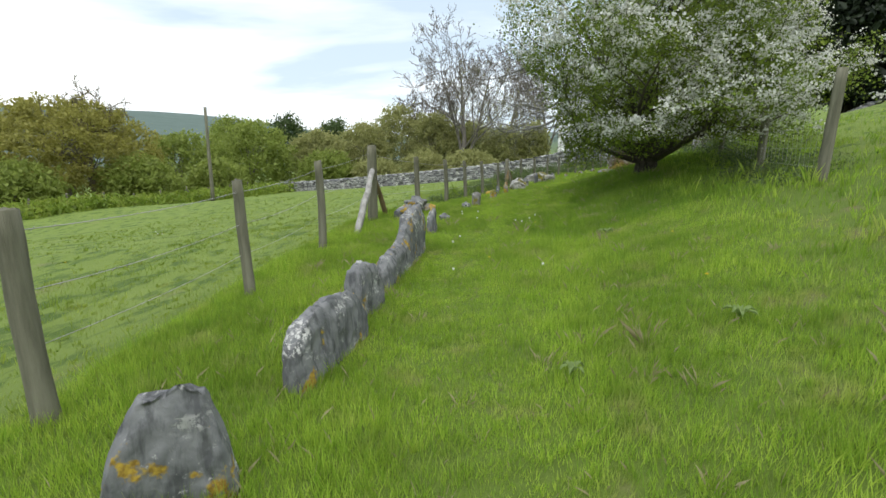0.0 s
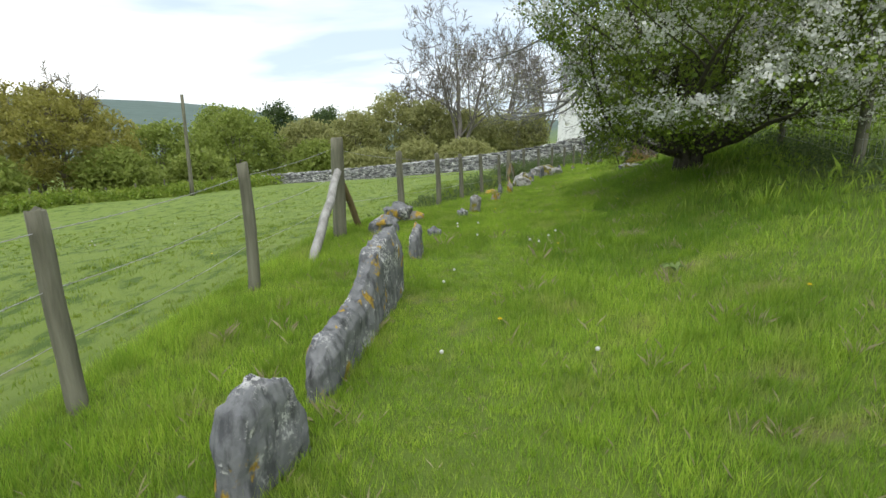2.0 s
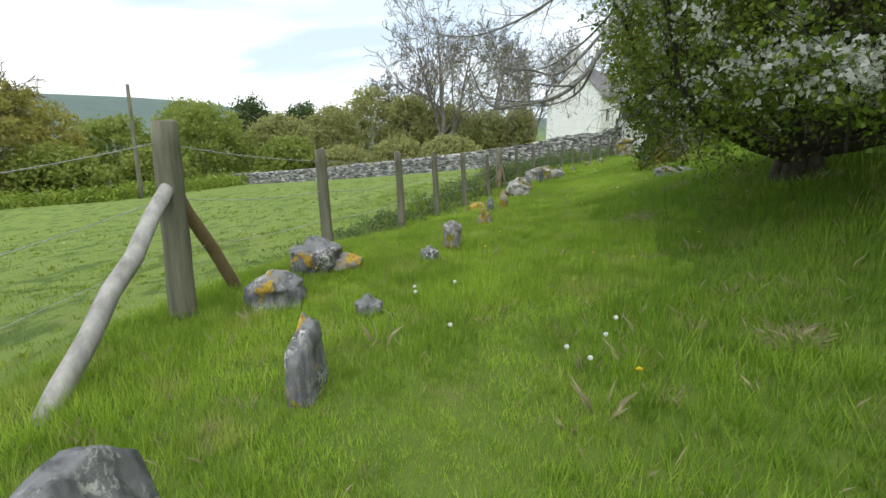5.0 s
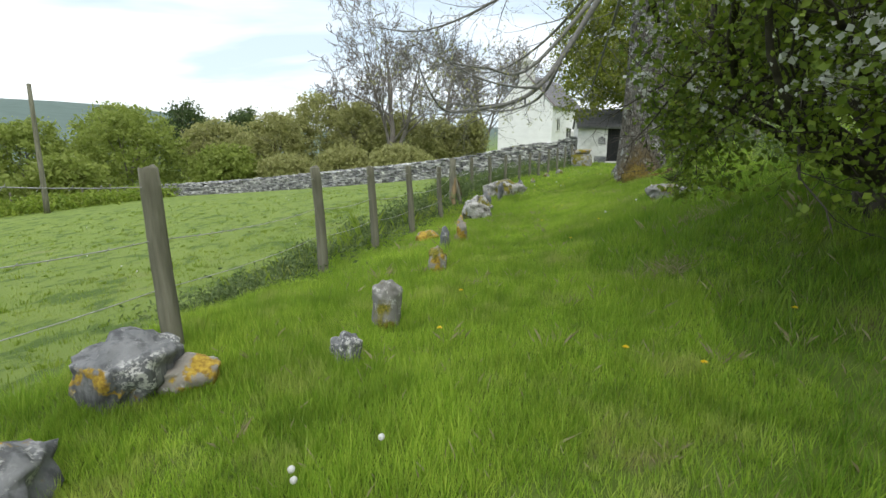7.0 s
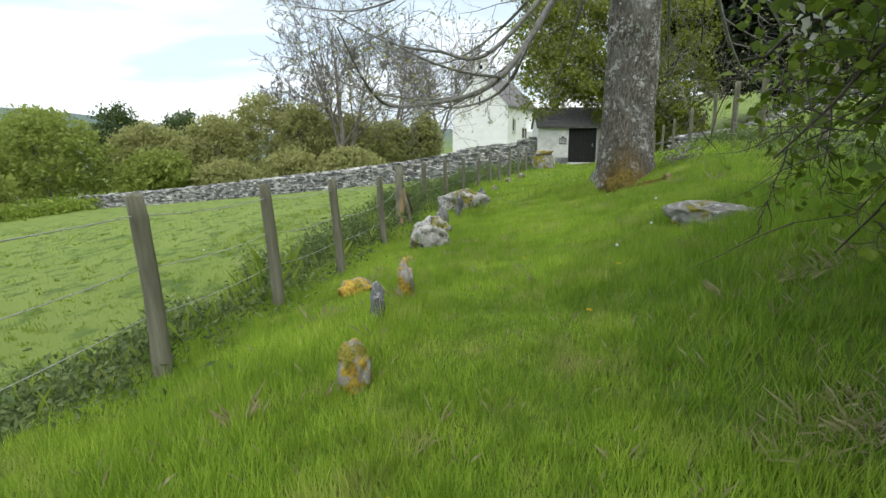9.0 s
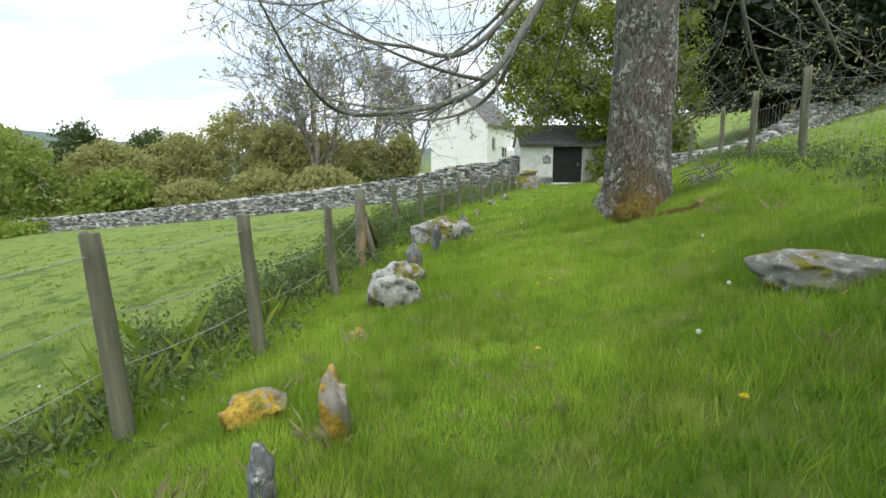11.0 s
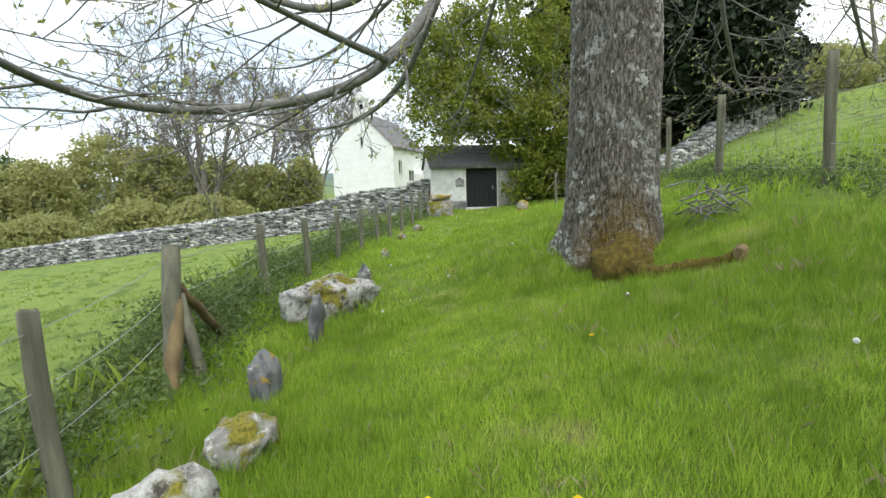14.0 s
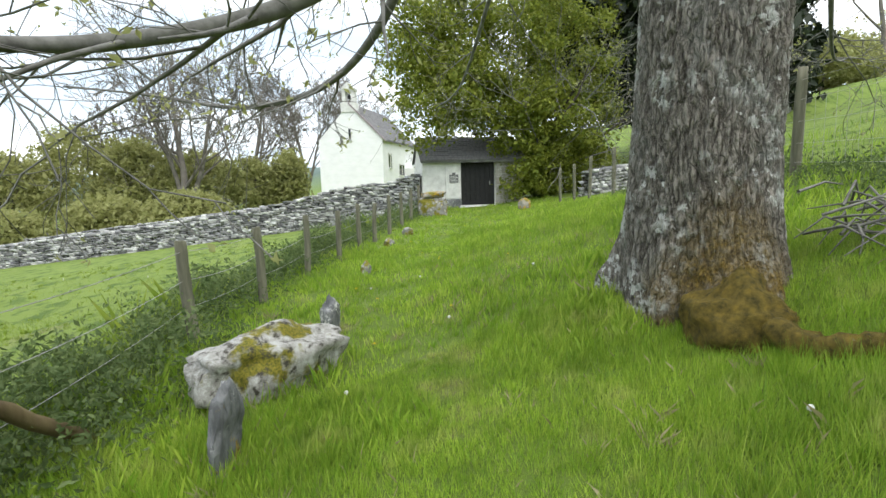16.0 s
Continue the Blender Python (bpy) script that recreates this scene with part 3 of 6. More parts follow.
ROCKS = (  # x, y, size, material, turn, seed, tall, label
    (0.03, 9.5, (0.18, 0.15, 0.15), SLATE, 30, 10, "small grey stone with orange lichen in the grass"),
    (-0.70, 9.72, (0.42, 0.38, 0.27), SLATE, 20, 11, "rough grey boulder half sunk in grass"),
    (-0.56, 10.56, (0.44, 0.42, 0.34), SLATE, 60, 12, "pale grey limestone boulder beside the fence"),
    (-0.31, 10.62, (0.28, 0.24, 0.17), OCHRE, 10, 13, "stone crusted with yellow lichen leaning on a boulder"),
    (0.50, 10.82, (0.17, 0.14, 0.19), SLATE, 0, 14, "small grey stone in the grass"),
    (0.74, 11.32, (0.20, 0.16, 0.38), LIME, 30, 15, "short upright pale stone with a hollow face"),
    (1.26, 12.76, (0.17, 0.22, 0.29), OCHRE, -15, 16, "short upright stone with yellow lichen on top"),
    (1.48, 13.85, (0.10, 0.16, 0.31), SLATE, 12, 17, "thin upright dark stone"),
    (1.76, 14.35, (0.12, 0.17, 0.36), OCHRE, -8, 18, "thin upright stone covered in ochre lichen"),
    (1.38, 14.75, (0.32, 0.24, 0.15), OCHRE, 0, 19, "flat grey stone with yellow lichen near the fence"),
    (2.02, 15.85, (0.13, 0.12, 0.10), OCHRE, 0, 20, "small ochre stone in the grass"),
    (2.44, 16.80, (0.44, 0.42, 0.44), PITTED, 15, 21, "pitted pale limestone boulder with moss"),
    (2.76, 17.62, (0.36, 0.32, 0.24), LIME, 70, 22, "mossy low limestone boulder"),
    (2.95, 18.35, (0.16, 0.24, 0.40), SLATE, -30, 23, "rough dark upright stone with lichen"),
    (3.88, 20.5, (1.12, 0.62, 0.50), PITTED, 24, 24, "long pale pitted limestone boulder with yellow moss on the bank"),
    (4.55, 21.5, (0.16, 0.24, 0.40), SLATE, -30, 25, "upright grey stone at the end of the bank"),
    (5.82, 24.4, (0.16, 0.16, 0.22), LIME, 0, 26, "small pale stone in the grass"),
    (7.3, 27.4, (0.2, 0.2, 0.18), LIME, 0, 27, "small grey stone in the grass"),
    (8.4, 29.0, (0.25, 0.2, 0.22), LIME, 0, 28, "small grey stone in the grass"),
    (4.72, 14.45, (0.74, 0.46, 0.22), LIME, -25, 30, "low flat boulder with moss on the lawn"),
    (13.7, 31.4, (0.4, 0.3, 0.45), OCHRE, 0, 31, "pale stone on the grassy bank"))
for x, y, size, material, turn, seed, label in ROCKS:
    tall = size[2] > 1.4 * min(size[0], size[1])
    set_stone(rock_mesh("rock", seed, size, material, 0.34 if not tall else 0.3, detail=4, power=0.8 if material is PITTED else 0.75), x, y, turn, 0.02, label=label, name="standing_stone" if tall else "boulder")
set_stone(slab_mesh("slab", 6, ((0, 0.18), (0.08, 0.38), (0.2, 0.44), (0.27, 0.36), (0.3, 0.1)), 0.09, SLATE, 0.06), 3.42, 19.28, -25, label="thin curved upright slate slab before a boulder", name="stone_slab")


# ---- dry stone walls ----
def stone_wall(name, a, b, heights, thick, label, seed, course=0.11, n_own=0):
    """A wall of rough courses between two points; heights: (share along, height)."""
    rng = np.random.default_rng(seed)
    a, b = np.array(a, float), np.array(b, float)
    length = np.linalg.norm(b - a)
    along = (b - a) / length
    across = np.array([along[1], -along[0]])
    yaw = math.atan2(along[1], along[0])
    wall = thing(name, label, "stone wall")
    tagged(wall, kind="structure")
    shares, hs = zip(*heights)
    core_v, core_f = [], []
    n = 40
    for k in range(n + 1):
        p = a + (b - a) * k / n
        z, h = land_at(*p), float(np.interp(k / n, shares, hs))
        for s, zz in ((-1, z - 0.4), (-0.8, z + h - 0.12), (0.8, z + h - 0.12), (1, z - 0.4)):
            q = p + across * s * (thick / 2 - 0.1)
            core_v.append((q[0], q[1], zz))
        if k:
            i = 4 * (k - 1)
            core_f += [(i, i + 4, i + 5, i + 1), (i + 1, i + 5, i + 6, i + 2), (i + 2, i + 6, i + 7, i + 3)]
    # inner sheet coloured near black, to stand for the shade between the stones
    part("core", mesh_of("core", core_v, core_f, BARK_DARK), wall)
    cube = np.array([(x, y, z) for z in (-0.5, 0.5) for y in (-0.5, 0.5) for x in (-0.5, 0.5)])
    quad = np.array([(0, 2, 3, 1), (4, 5, 7, 6), (0, 1, 5, 4), (2, 6, 7, 3), (0, 4, 6, 2), (1, 3, 7, 5)])
    pile, shapes = Pile(), []
    for k in range(8):
        shapes.append(mesh_of("stone", cube * (1, 1, 1) + rng.normal(0, 0.09, cube.shape), [tuple(q) for q in quad], WALL))
    own = 0
    for face in (1, -1):
        u = 0.0
        rows = int(max(hs) / course) + 1
        for r in range(rows):
            u = rng.uniform(-0.2, 0)
            while u < length:
                w = rng.uniform(0.08, 0.36)
                c = u + w / 2
                u += w + 0.012
                h = float(np.interp(c / length, shares, hs)) + rng.normal(0, 0.03)
                zz = r * course + course / 2
                if zz > h or not 0 <= c <= length:
                    continue
                p = a + along * c
                bat = (thick / 2 - 0.06) * (1 - 0.16 * zz / max(h, 0.3))
                p = p + across * face * (bat + rng.normal(0, 0.018))
                z = land_at(*p) + zz - 0.05
                size = np.array([w, rng.uniform(0.14, 0.2), course * rng.uniform(0.75, 1.02)])
                turn = yaw + rng.normal(0, 0.09)
                if own < n_own and face == 1 and zz > 0.3:
                    ob = new("stone", shapes[int(rng.integers(8))])
                    ob.parent = wall
                    ob.matrix_basis = Matrix.LocRotScale((p[0], p[1], z), Euler((rng.normal(0, 0.06), rng.normal(0, 0.06), turn)), size)
                    own += 1
                    continue
                v = (cube + rng.normal(0, 0.13, cube.shape)) * size
                co, si = math.cos(turn), math.sin(turn)
                v = np.stack([v[:, 0] * co - v[:, 1] * si, v[:, 0] * si + v[:, 1] * co, v[:, 2]], 1) + (p[0], p[1], z)
                pile.add(v, quad)
    u = 0.0
    while u < length:  # cope stones lie across the top
        w = rng.uniform(0.12, 0.4)
        c = u + w / 2
        u += w
        if c > length:
            break
        p = a + along * c
        h = float(np.interp(c / length, shares, hs))
        size = np.array([w * 1.05, thick * rng.uniform(0.7, 0.95), rng.uniform(0.07, 0.14)])
        v = (cube + rng.normal(0, 0.09, cube.shape)) * size
        turn = yaw + rng.normal(0, 0.15)
        co, si = math.cos(turn), math.sin(turn)
        v = np.stack([v[:, 0] * co - v[:, 1] * si, v[:, 0] * si + v[:, 1] * co, v[:, 2]], 1) + (p[0], p[1], land_at(*p) + h + rng.normal(0, 0.02))
        pile.add(v, quad)
    tagged(part("stones", pile.mesh("stones", WALL), wall), kind="stuff")
    return wall


stone_wall("wall_1", (12.15, 36.9), (-16, 51), ((0, 1.45), (0.1, 1.5), (0.2, 1.15), (0.4, 0.95), (1, 0.85)), 0.7, "rough grey dry-stone wall along the meadow", 3, 0.092, n_own=290)
stone_wall("wall_2", (17.5, 32.6), (33.2, 34.6), ((0, 0.9), (1, 1.15)), 0.7, "grey dry-stone wall on the hillside under a dark yew", 4, 0.13)
stone_wall("wall_3", (13.4, 47.0), (-6, 56), ((0, 1.2), (1, 0.9)), 0.6, "second grey dry-stone wall behind the meadow wall", 5, 0.14)
stone_wall("wall_4", (-16, 51), (-30, 58), ((0, 0.8), (0.3, 0.5), (1, 0.4)), 0.7, "low tumbled end of the dry-stone wall", 6, 0.14)


# ---- buildings ----
def box(bm, lo, hi):
    r = bmesh.ops.create_cube(bm, size=1)
    for v in r["verts"]:
        v.co = Vector([lo[k] + (hi[k] - lo[k]) * (v.co[k] + 0.5) for k in range(3)])


def boxes_mesh(name, rows, material, bevel=0.0, rough_seed=None, amount=0.02):
    bm = bmesh.new()
    for lo, hi in rows:
        box(bm, lo, hi)
    if bevel:
        bmesh.ops.bevel(bm, geom=bm.edges[:], offset=bevel, segments=2, affect="EDGES")
    if rough_seed is not None:
        bmesh.ops.subdivide_edges(bm, edges=bm.edges[:], cuts=4, use_grid_fill=True)
        for v in bm.verts:
            v.co += Vector([noise.noise(v.co * 3 + Vector((rough_seed, k * 9, 0))) for k in range(3)]) * amount
    me = bpy.data.meshes.new(name)
    bm.to_mesh(me)
    bm.free()
    me.materials.append(material)
    return me


def rubble(parent, x0, x1, z0, z1, y, seed, material, skip=(), course=0.15):
    """Rough coursed stones, each a little proud of the wall face, that looks to -y."""
    rng = np.random.default_rng(seed)
    shapes = []
    for k in range(5):
        shapes.append(boxes_mesh("stone", [((-0.5, -0.5, -0.5), (0.5, 0.5, 0.5))], material, 0.06))
    z = z0
    while z < z1 - 0.05:
        h = min(course * rng.uniform(0.7, 1.3), z1 - z)
        x = x0
        while x < x1 - 0.04:
            w = min(rng.uniform(0.18, 0.5), x1 - x)
            if not any(a - 0.02 < x + w / 2 < b + 0.02 and c < z + h / 2 < e for a, b, c, e in skip):
                ob = new("stone", shapes[int(rng.integers(5))])
                ob.parent = parent
                ob.matrix_basis = Matrix.LocRotScale((x + w / 2, y + rng.uniform(0, 0.02), z + h / 2), Euler((0, rng.normal(0, 0.02), 0)), (w * 0.985, 0.07, h * 0.96))
            x += w
        z += h


SHED_STONE = plain_material("worn_whitewashed_stone", (0.55, 0.545, 0.52), (0.84, 0.835, 0.81), 3.5, 0.9, 0.6, None, 0.02, True)
shed = thing("stone_shed", "small whitewashed stone shed with slate roof and black door", "shed", at=(12.05, 36.3, 0.55))
shed.rotation_euler = (0, 0, radians(-17))
part("wall", boxes_mesh("wall", [((0.0, 0.0, -0.5), (1.62, 0.35, 1.95)), ((3.08, 0.0, -0.5), (4.3, 0.35, 1.95)), ((1.62, 0.0, 1.88), (3.08, 0.35, 1.95)), ((0, 0.35, -0.5), (0.3, 3.2, 1.95)), ((4.0, 0.35, -0.5), (4.3, 3.2, 1.95)), ((0.3, 2.9, -0.5), (4.0, 3.2, 1.95))], SHED_STONE), shed)
for x in (0.02, 4.0):
    part("gable", mesh_of("gable", [(x, 0.02, 1.94), (x, 3.18, 1.94), (x, 1.6, 2.82), (x + 0.28, 0.02, 1.94), (x + 0.28, 3.18, 1.94), (x + 0.28, 1.6, 2.82)], [(0, 2, 1), (3, 4, 5), (0, 3, 5, 2), (1, 2, 5, 4)], SHED_STONE), shed)
door = part("door", boxes_mesh("door", [((1.63, 0.15, 0.08), (3.07, 0.18, 1.87))], DOOR), shed, "black boarded wooden door, closed")
for k in range(7):
    part("board", boxes_mesh("board", [((1.63 + 0.2075 * k, 0.12, 0.08), (1.63 + 0.2075 * k + 0.2, 0.149, 1.87))], DOOR, 0.006), door)
part("door_handle", boxes_mesh("door_handle", [((2.86, 0.09, 0.9), (2.9, 0.12, 1.06))], WIRE, 0.008), door, "grey iron door handle")
part("threshold", boxes_mesh("threshold", [((1.55, -0.12, -0.2), (3.15, 0.3, 0.07))], SHED_STONE, 0.02), shed, "pale stone threshold")
part("lintel", boxes_mesh("lintel", [((1.45, -0.04, 1.88), (3.25, 0.1, 2.02))], POST_BROWN, 0.01), shed, "dark timber lintel")
part("quoin", boxes_mesh("quoin", [((0.95, -0.05, 0.35), (1.6, 0.02, 1.86))], SHED_STONE, 0.03), shed, "dressed pale stone door jamb")
part("quoin", boxes_mesh("quoin", [((0.95, -0.09, -0.3), (1.62, 0.02, 0.33))], SLATE, 0.03), shed, "grey stone at the foot of the jamb")
part("plaque", boxes_mesh("plaque", [((1.12, -0.09, 1.02), (1.5, -0.05, 1.36)), ((1.24, -0.09, 1.36), (1.38, -0.05, 1.44))], SLATES, 0.01), shed, "dark slate plaque with illegible lettering")
part("lettering", boxes_mesh("lettering", [((1.16, -0.095, 1.10 + 0.06 * k), (1.46 - 0.05 * (k % 2), -0.089, 1.118 + 0.06 * k)) for k in range(4)], SHED_STONE), shed)
rubble(shed, 0.0, 0.93, -0.2, 1.9, -0.03, 8, SHED_STONE)
rubble(shed, 3.1, 4.3, -0.2, 1.9, -0.03, 9, stone_material("shed_rubble", (0.16, 0.15, 0.13), (0.40, 0.38, 0.33), 0.1, 0.8, 0.2, 0.6))
roof = part("roof", mesh_of("roof", [(-0.08, -0.32, 1.93), (4.4, -0.32, 1.93), (4.4, 1.6, 2.95), (-0.08, 1.6, 2.95), (-0.08, 3.5, 1.93), (4.4, 3.5, 1.93), (-0.08, -0.28, 1.84), (4.4, -0.28, 1.84), (4.4, 1.6, 2.84), (-0.08, 1.6, 2.84)],
            [(0, 1, 2, 3), (3, 2, 5, 4), (6, 9, 8, 7), (0, 6, 7, 1)], SLATES), shed)
slate_shape = boxes_mesh("slate", [((-0.5, -0.5, -0.5), (0.5, 0.5, 0.5))], SLATES)
rng = np.random.default_rng(12)
for r in range(11):
    x = -0.12 + (0.12 if r % 2 else 0)
    while x < 4.15:
        w = rng.uniform(0.2, 0.42)
        ob = new("slate", slate_shape)
        ob.parent = roof
        y = -0.34 + 0.178 * r
        ob.matrix_basis = Matrix.LocRotScale((x + w / 2, y + 0.13, 1.96 + (y + 0.34) * 0.531 + 0.06 + rng.normal(0, 0.006)), Euler((radians(25.5), rng.normal(0, 0.02), rng.normal(0, 0.02))), (w - 0.012, 0.3, 0.022))
        x += w
# mossy mounting block
block = thing("mounting_block", "squat stone block with a yellow mossy top by the shed", "stone block", at=(11.15, 33.4, land_at(11.15, 33.4)))
block.rotation_euler = (0, 0, radians(-20))
part("base", rock_mesh("base", 51, (0.95, 0.8, 0.72), LIME, 0.25, detail=4, power=0.35), block)
cap = part("cap", rock_mesh("cap", 52, (0.8, 0.68, 0.2), OCHRE, 0.35, detail=3, power=0.5), block, "yellow moss cushion")
cap.location = (0.02, 0, 0.66)

# the chapel: gable towards the meadow, its nave running back
C0, CW, CL = (14.4, 65.4), 6.2, 11.0
chapel = thing("chapel", "whitewashed stone chapel with slate roof and bellcote", "chapel", at=(C0[0], C0[1], 0.6))
chapel.rotation_euler = (0, 0, radians(-38))
EV, RG = 5.2, 8.3
gable = [(0, 0, -1), (CW, 0, -1), (CW, 0, EV), (CW / 2, 0, RG), (0, 0, EV)]
cv = gable + [(x, CL, z) for x, _, z in gable]
part("wall", mesh_of("wall", cv, [(0, 1, 2, 3, 4), (9, 8, 7, 6, 5), (1, 6, 7, 2), (5, 0, 4, 9)], WHITEWASH), chapel)
rng = np.random.default_rng(77)
cube = np.array([(x, y, z) for z in (-0.5, 0.5) for y in (-0.5, 0.5) for x in (-0.5, 0.5)])
quad = np.array([(0, 2, 3, 1), (4, 5, 7, 6), (0, 1, 5, 4), (2, 6, 7, 3), (0, 4, 6, 2), (1, 3, 7, 5)])
rv = []
for y in (-0.02, CL + 0.2):
    rv += [(CW / 2, y, RG + 0.16), (CW + 0.3, y, EV - 0.2), (CW + 0.3, y, EV - 0.32), (CW / 2, y, RG + 0.02), (-0.3, y, EV - 0.2), (-0.3, y, EV - 0.32)]
roof2 = part("roof", mesh_of("roof", rv, [(0, 1, 7, 6), (0, 6, 10, 4), (1, 2, 8, 7), (4, 10, 11, 5), (0, 3, 2, 1), (0, 4, 5, 3), (6, 7, 8, 9), (6, 9, 11, 10)], SLATES), chapel)
course = Pile()
slope = math.atan2(RG - EV + 0.36, CW / 2 + 0.3)
for r in range(16):
    f = (r + 0.5) / 16
    x, zc = CW + 0.3 - f * (CW / 2 + 0.3), EV - 0.2 + f * (RG - EV + 0.36) + 0.03
    for k in range(22):
        y = -0.02 + (k + 0.5 + 0.5 * (r % 2)) * 0.5
        v = cube * (0.33, 0.48, 0.025) + rng.normal(0, 0.004, cube.shape)
        v = np.stack([v[:, 0] * math.cos(slope) , v[:, 1], v[:, 2] - v[:, 0] * math.sin(slope)], 1) + (x, y, zc)
        course.add(v, quad)
tagged(part("slates", course.mesh("slates", SLATES), roof2), kind="stuff")
part("verge", mesh_of("verge", [(CW / 2, -0.14, RG + 0.2), (CW + 0.34, -0.14, EV - 0.2), (CW + 0.34, -0.14, EV - 0.36), (CW / 2, -0.14, RG + 0.02), (CW / 2, 0.12, RG + 0.2), (CW + 0.34, 0.12, EV - 0.2), (CW + 0.34, 0.12, EV - 0.36), (CW / 2, 0.12, RG + 0.02)],
     [(0, 3, 2, 1), (4, 5, 6, 7), (0, 1, 5, 4), (3, 7, 6, 2), (1, 2, 6, 5), (0, 4, 7, 3)], LEAD), chapel, "brown-grey verge boards")
bell = part("bellcote", boxes_mesh("bellcote", [((CW / 2 - 0.75, -0.1, RG - 0.7), (CW / 2 + 0.75, 0.7, RG + 0.15)), ((CW / 2 - 0.6, -0.05, RG + 0.15), (CW / 2 - 0.27, 0.65, RG + 1.15)), ((CW / 2 + 0.27, -0.05, RG + 0.15), (CW / 2 + 0.6, 0.65, RG + 1.15)), ((CW / 2 - 0.66, -0.1, RG + 1.15), (CW / 2 + 0.66, 0.7, RG + 1.35))], SHED_STONE, 0.03), chapel, "weathered grey stone bellcote")
part("cap", mesh_of("cap", [(CW / 2 - 0.7, -0.15, RG + 1.35), (CW / 2 + 0.7, -0.15, RG + 1.35), (CW / 2, -0.15, RG + 1.95), (CW / 2 - 0.7, 0.75, RG + 1.35), (CW / 2 + 0.7, 0.75, RG + 1.35), (CW / 2, 0.75, RG + 1.95)], [(0, 1, 2), (3, 5, 4), (0, 2, 5, 3), (1, 4, 5, 2), (0, 3, 4, 1)], SHED_STONE), bell)
part("bell", rock_mesh("bell", 61, (0.34, 0.34, 0.42), DOOR, 0.02, detail=3, power=0.9), bell).location = (CW / 2, 0.3, RG + 0.55)
slit = part("window", boxes_mesh("window", [((CW / 2 - 0.1, -0.055, 5.2), (CW / 2 + 0.1, -0.04, 6.1))], GLASS), chapel, "narrow dark slit window")
part("sill", boxes_mesh("sill", [((CW / 2 - 0.18, -0.1, 5.08), (CW / 2 + 0.18, 0.0, 5.2))], SHED_STONE, 0.02), slit)
side = part("window", boxes_mesh("window", [((CW + 0.02, 1.6, 2.6), (CW + 0.05, 1.93, 3.75)), ((CW + 0.02, 2.1, 2.6), (CW + 0.05, 2.43, 3.75))], GLASS), chapel, "two-light dark window")
part("mullion", boxes_mesh("mullion", [((CW, 1.94, 2.55), (CW + 0.09, 2.09, 3.8)), ((CW, 1.5, 3.78), (CW + 0.1, 2.55, 3.92)), ((CW, 1.5, 2.46), (CW + 0.12, 2.55, 2.58))], SHED_STONE, 0.015), side)
side = part("window", boxes_mesh("window", [((CW + 0.02, 5.0, 1.9), (CW + 0.05, 6.6, 2.9))], GLASS), chapel, "low wide dark window")
part("frame", boxes_mesh("frame", [((CW, 4.9, 2.9), (CW + 0.1, 6.7, 3.02)), ((CW, 4.9, 1.78), (CW + 0.12, 6.7, 1.9)), ((CW + 0.02, 5.75, 1.9), (CW + 0.08, 5.85, 2.9))], SHED_STONE, 0.015), side)
porch = part("porch", boxes_mesh("porch", [((CW, 6.9, -1), (CW + 2.3, 9.6, 2.6))], WHITEWASH), chapel, "small whitewashed porch")


# ---- trees ----
def unit(v):
    return v / (np.linalg.norm(v) + 1e-9)


def grow(rng, start, way, length, radius, spec, depth, out):
    """One branch and its twigs; spec: a row a level of (segments, wobble, lift, children, spread, share of length, share of radius, first child at)."""
    seg, wob, lift, kids, spread, share, thin, first = spec[depth]
    p, d = np.array(start, float), unit(np.array(way, float))
    pts, rad = [p.copy()], [radius]
    for k in range(seg):
        d = unit(d + rng.normal(0, wob, 3) + np.array([0, 0, lift]))
        p = p + d * length / seg
        pts.append(p.copy())
        rad.append(radius * (1 - 0.8 * (k + 1) / seg))
    pts, rad = np.array(pts), np.array(rad)
    out.append((pts, rad, depth))
    if depth + 1 < len(spec):
        for k in range(kids):
            f = first + (1 - first) * (k + rng.uniform(0, 1)) / kids
            i = min(int(f * seg), seg - 1)
            g = f * seg - i
            q = pts[i] * (1 - g) + pts[i + 1] * g
            along = unit(pts[i + 1] - pts[i])
            side = unit(np.cross(along, rng.normal(0, 1, 3)))
            a = radians(spread) * rng.uniform(0.6, 1.3)
            w = along * math.cos(a) + side * math.sin(a)
            r = max(0.0025, (rad[i] * (1 - g) + rad[i + 1] * g) * thin)
            grow(rng, q, w, length * share * rng.uniform(0.6, 1.25) * (1.15 - 0.5 * f), r, spec, depth + 1, out)


SIDES = (10, 6, 4, 3, 3, 3)


def branch_mesh(name, branches, material, levels):
    pile = Pile()
    for pts, rad, depth in branches:
        if depth in levels:
            pile.add(*tube(pts, rad, SIDES[min(depth, 5)]))
    return pile.mesh(name, material, True)


def leaves_at(rng, centres, size, wide=0.55, droop=0.0, jitter=0.35):
    """Small pointed leaves, each a folded pair of triangles, at the centres."""
    n = len(centres)
    a = rng.normal(0, 1, (n, 3))
    a[:, 2] -= droop
    a /= np.linalg.norm(a, axis=1)[:, None] + 1e-9
    b = np.cross(a, rng.normal(0, 1, (n, 3)))
    b /= np.linalg.norm(b, axis=1)[:, None] + 1e-9
    c = np.cross(a, b)
    s = (size * (1 + rng.normal(0, jitter, n)).clip(0.4, 2))[:, None]
    v = np.stack([centres - a * s * 0.5, centres + b * s * wide * 0.5 + c * s * 0.12, centres + a * s * 0.5, centres - b * s * wide * 0.5 + c * s * 0.12], 1).reshape(-1, 3)
    i = np.arange(n)[:, None] * 4
    return v, np.concatenate([i + (0, 1, 2), i + (0, 2, 3)])


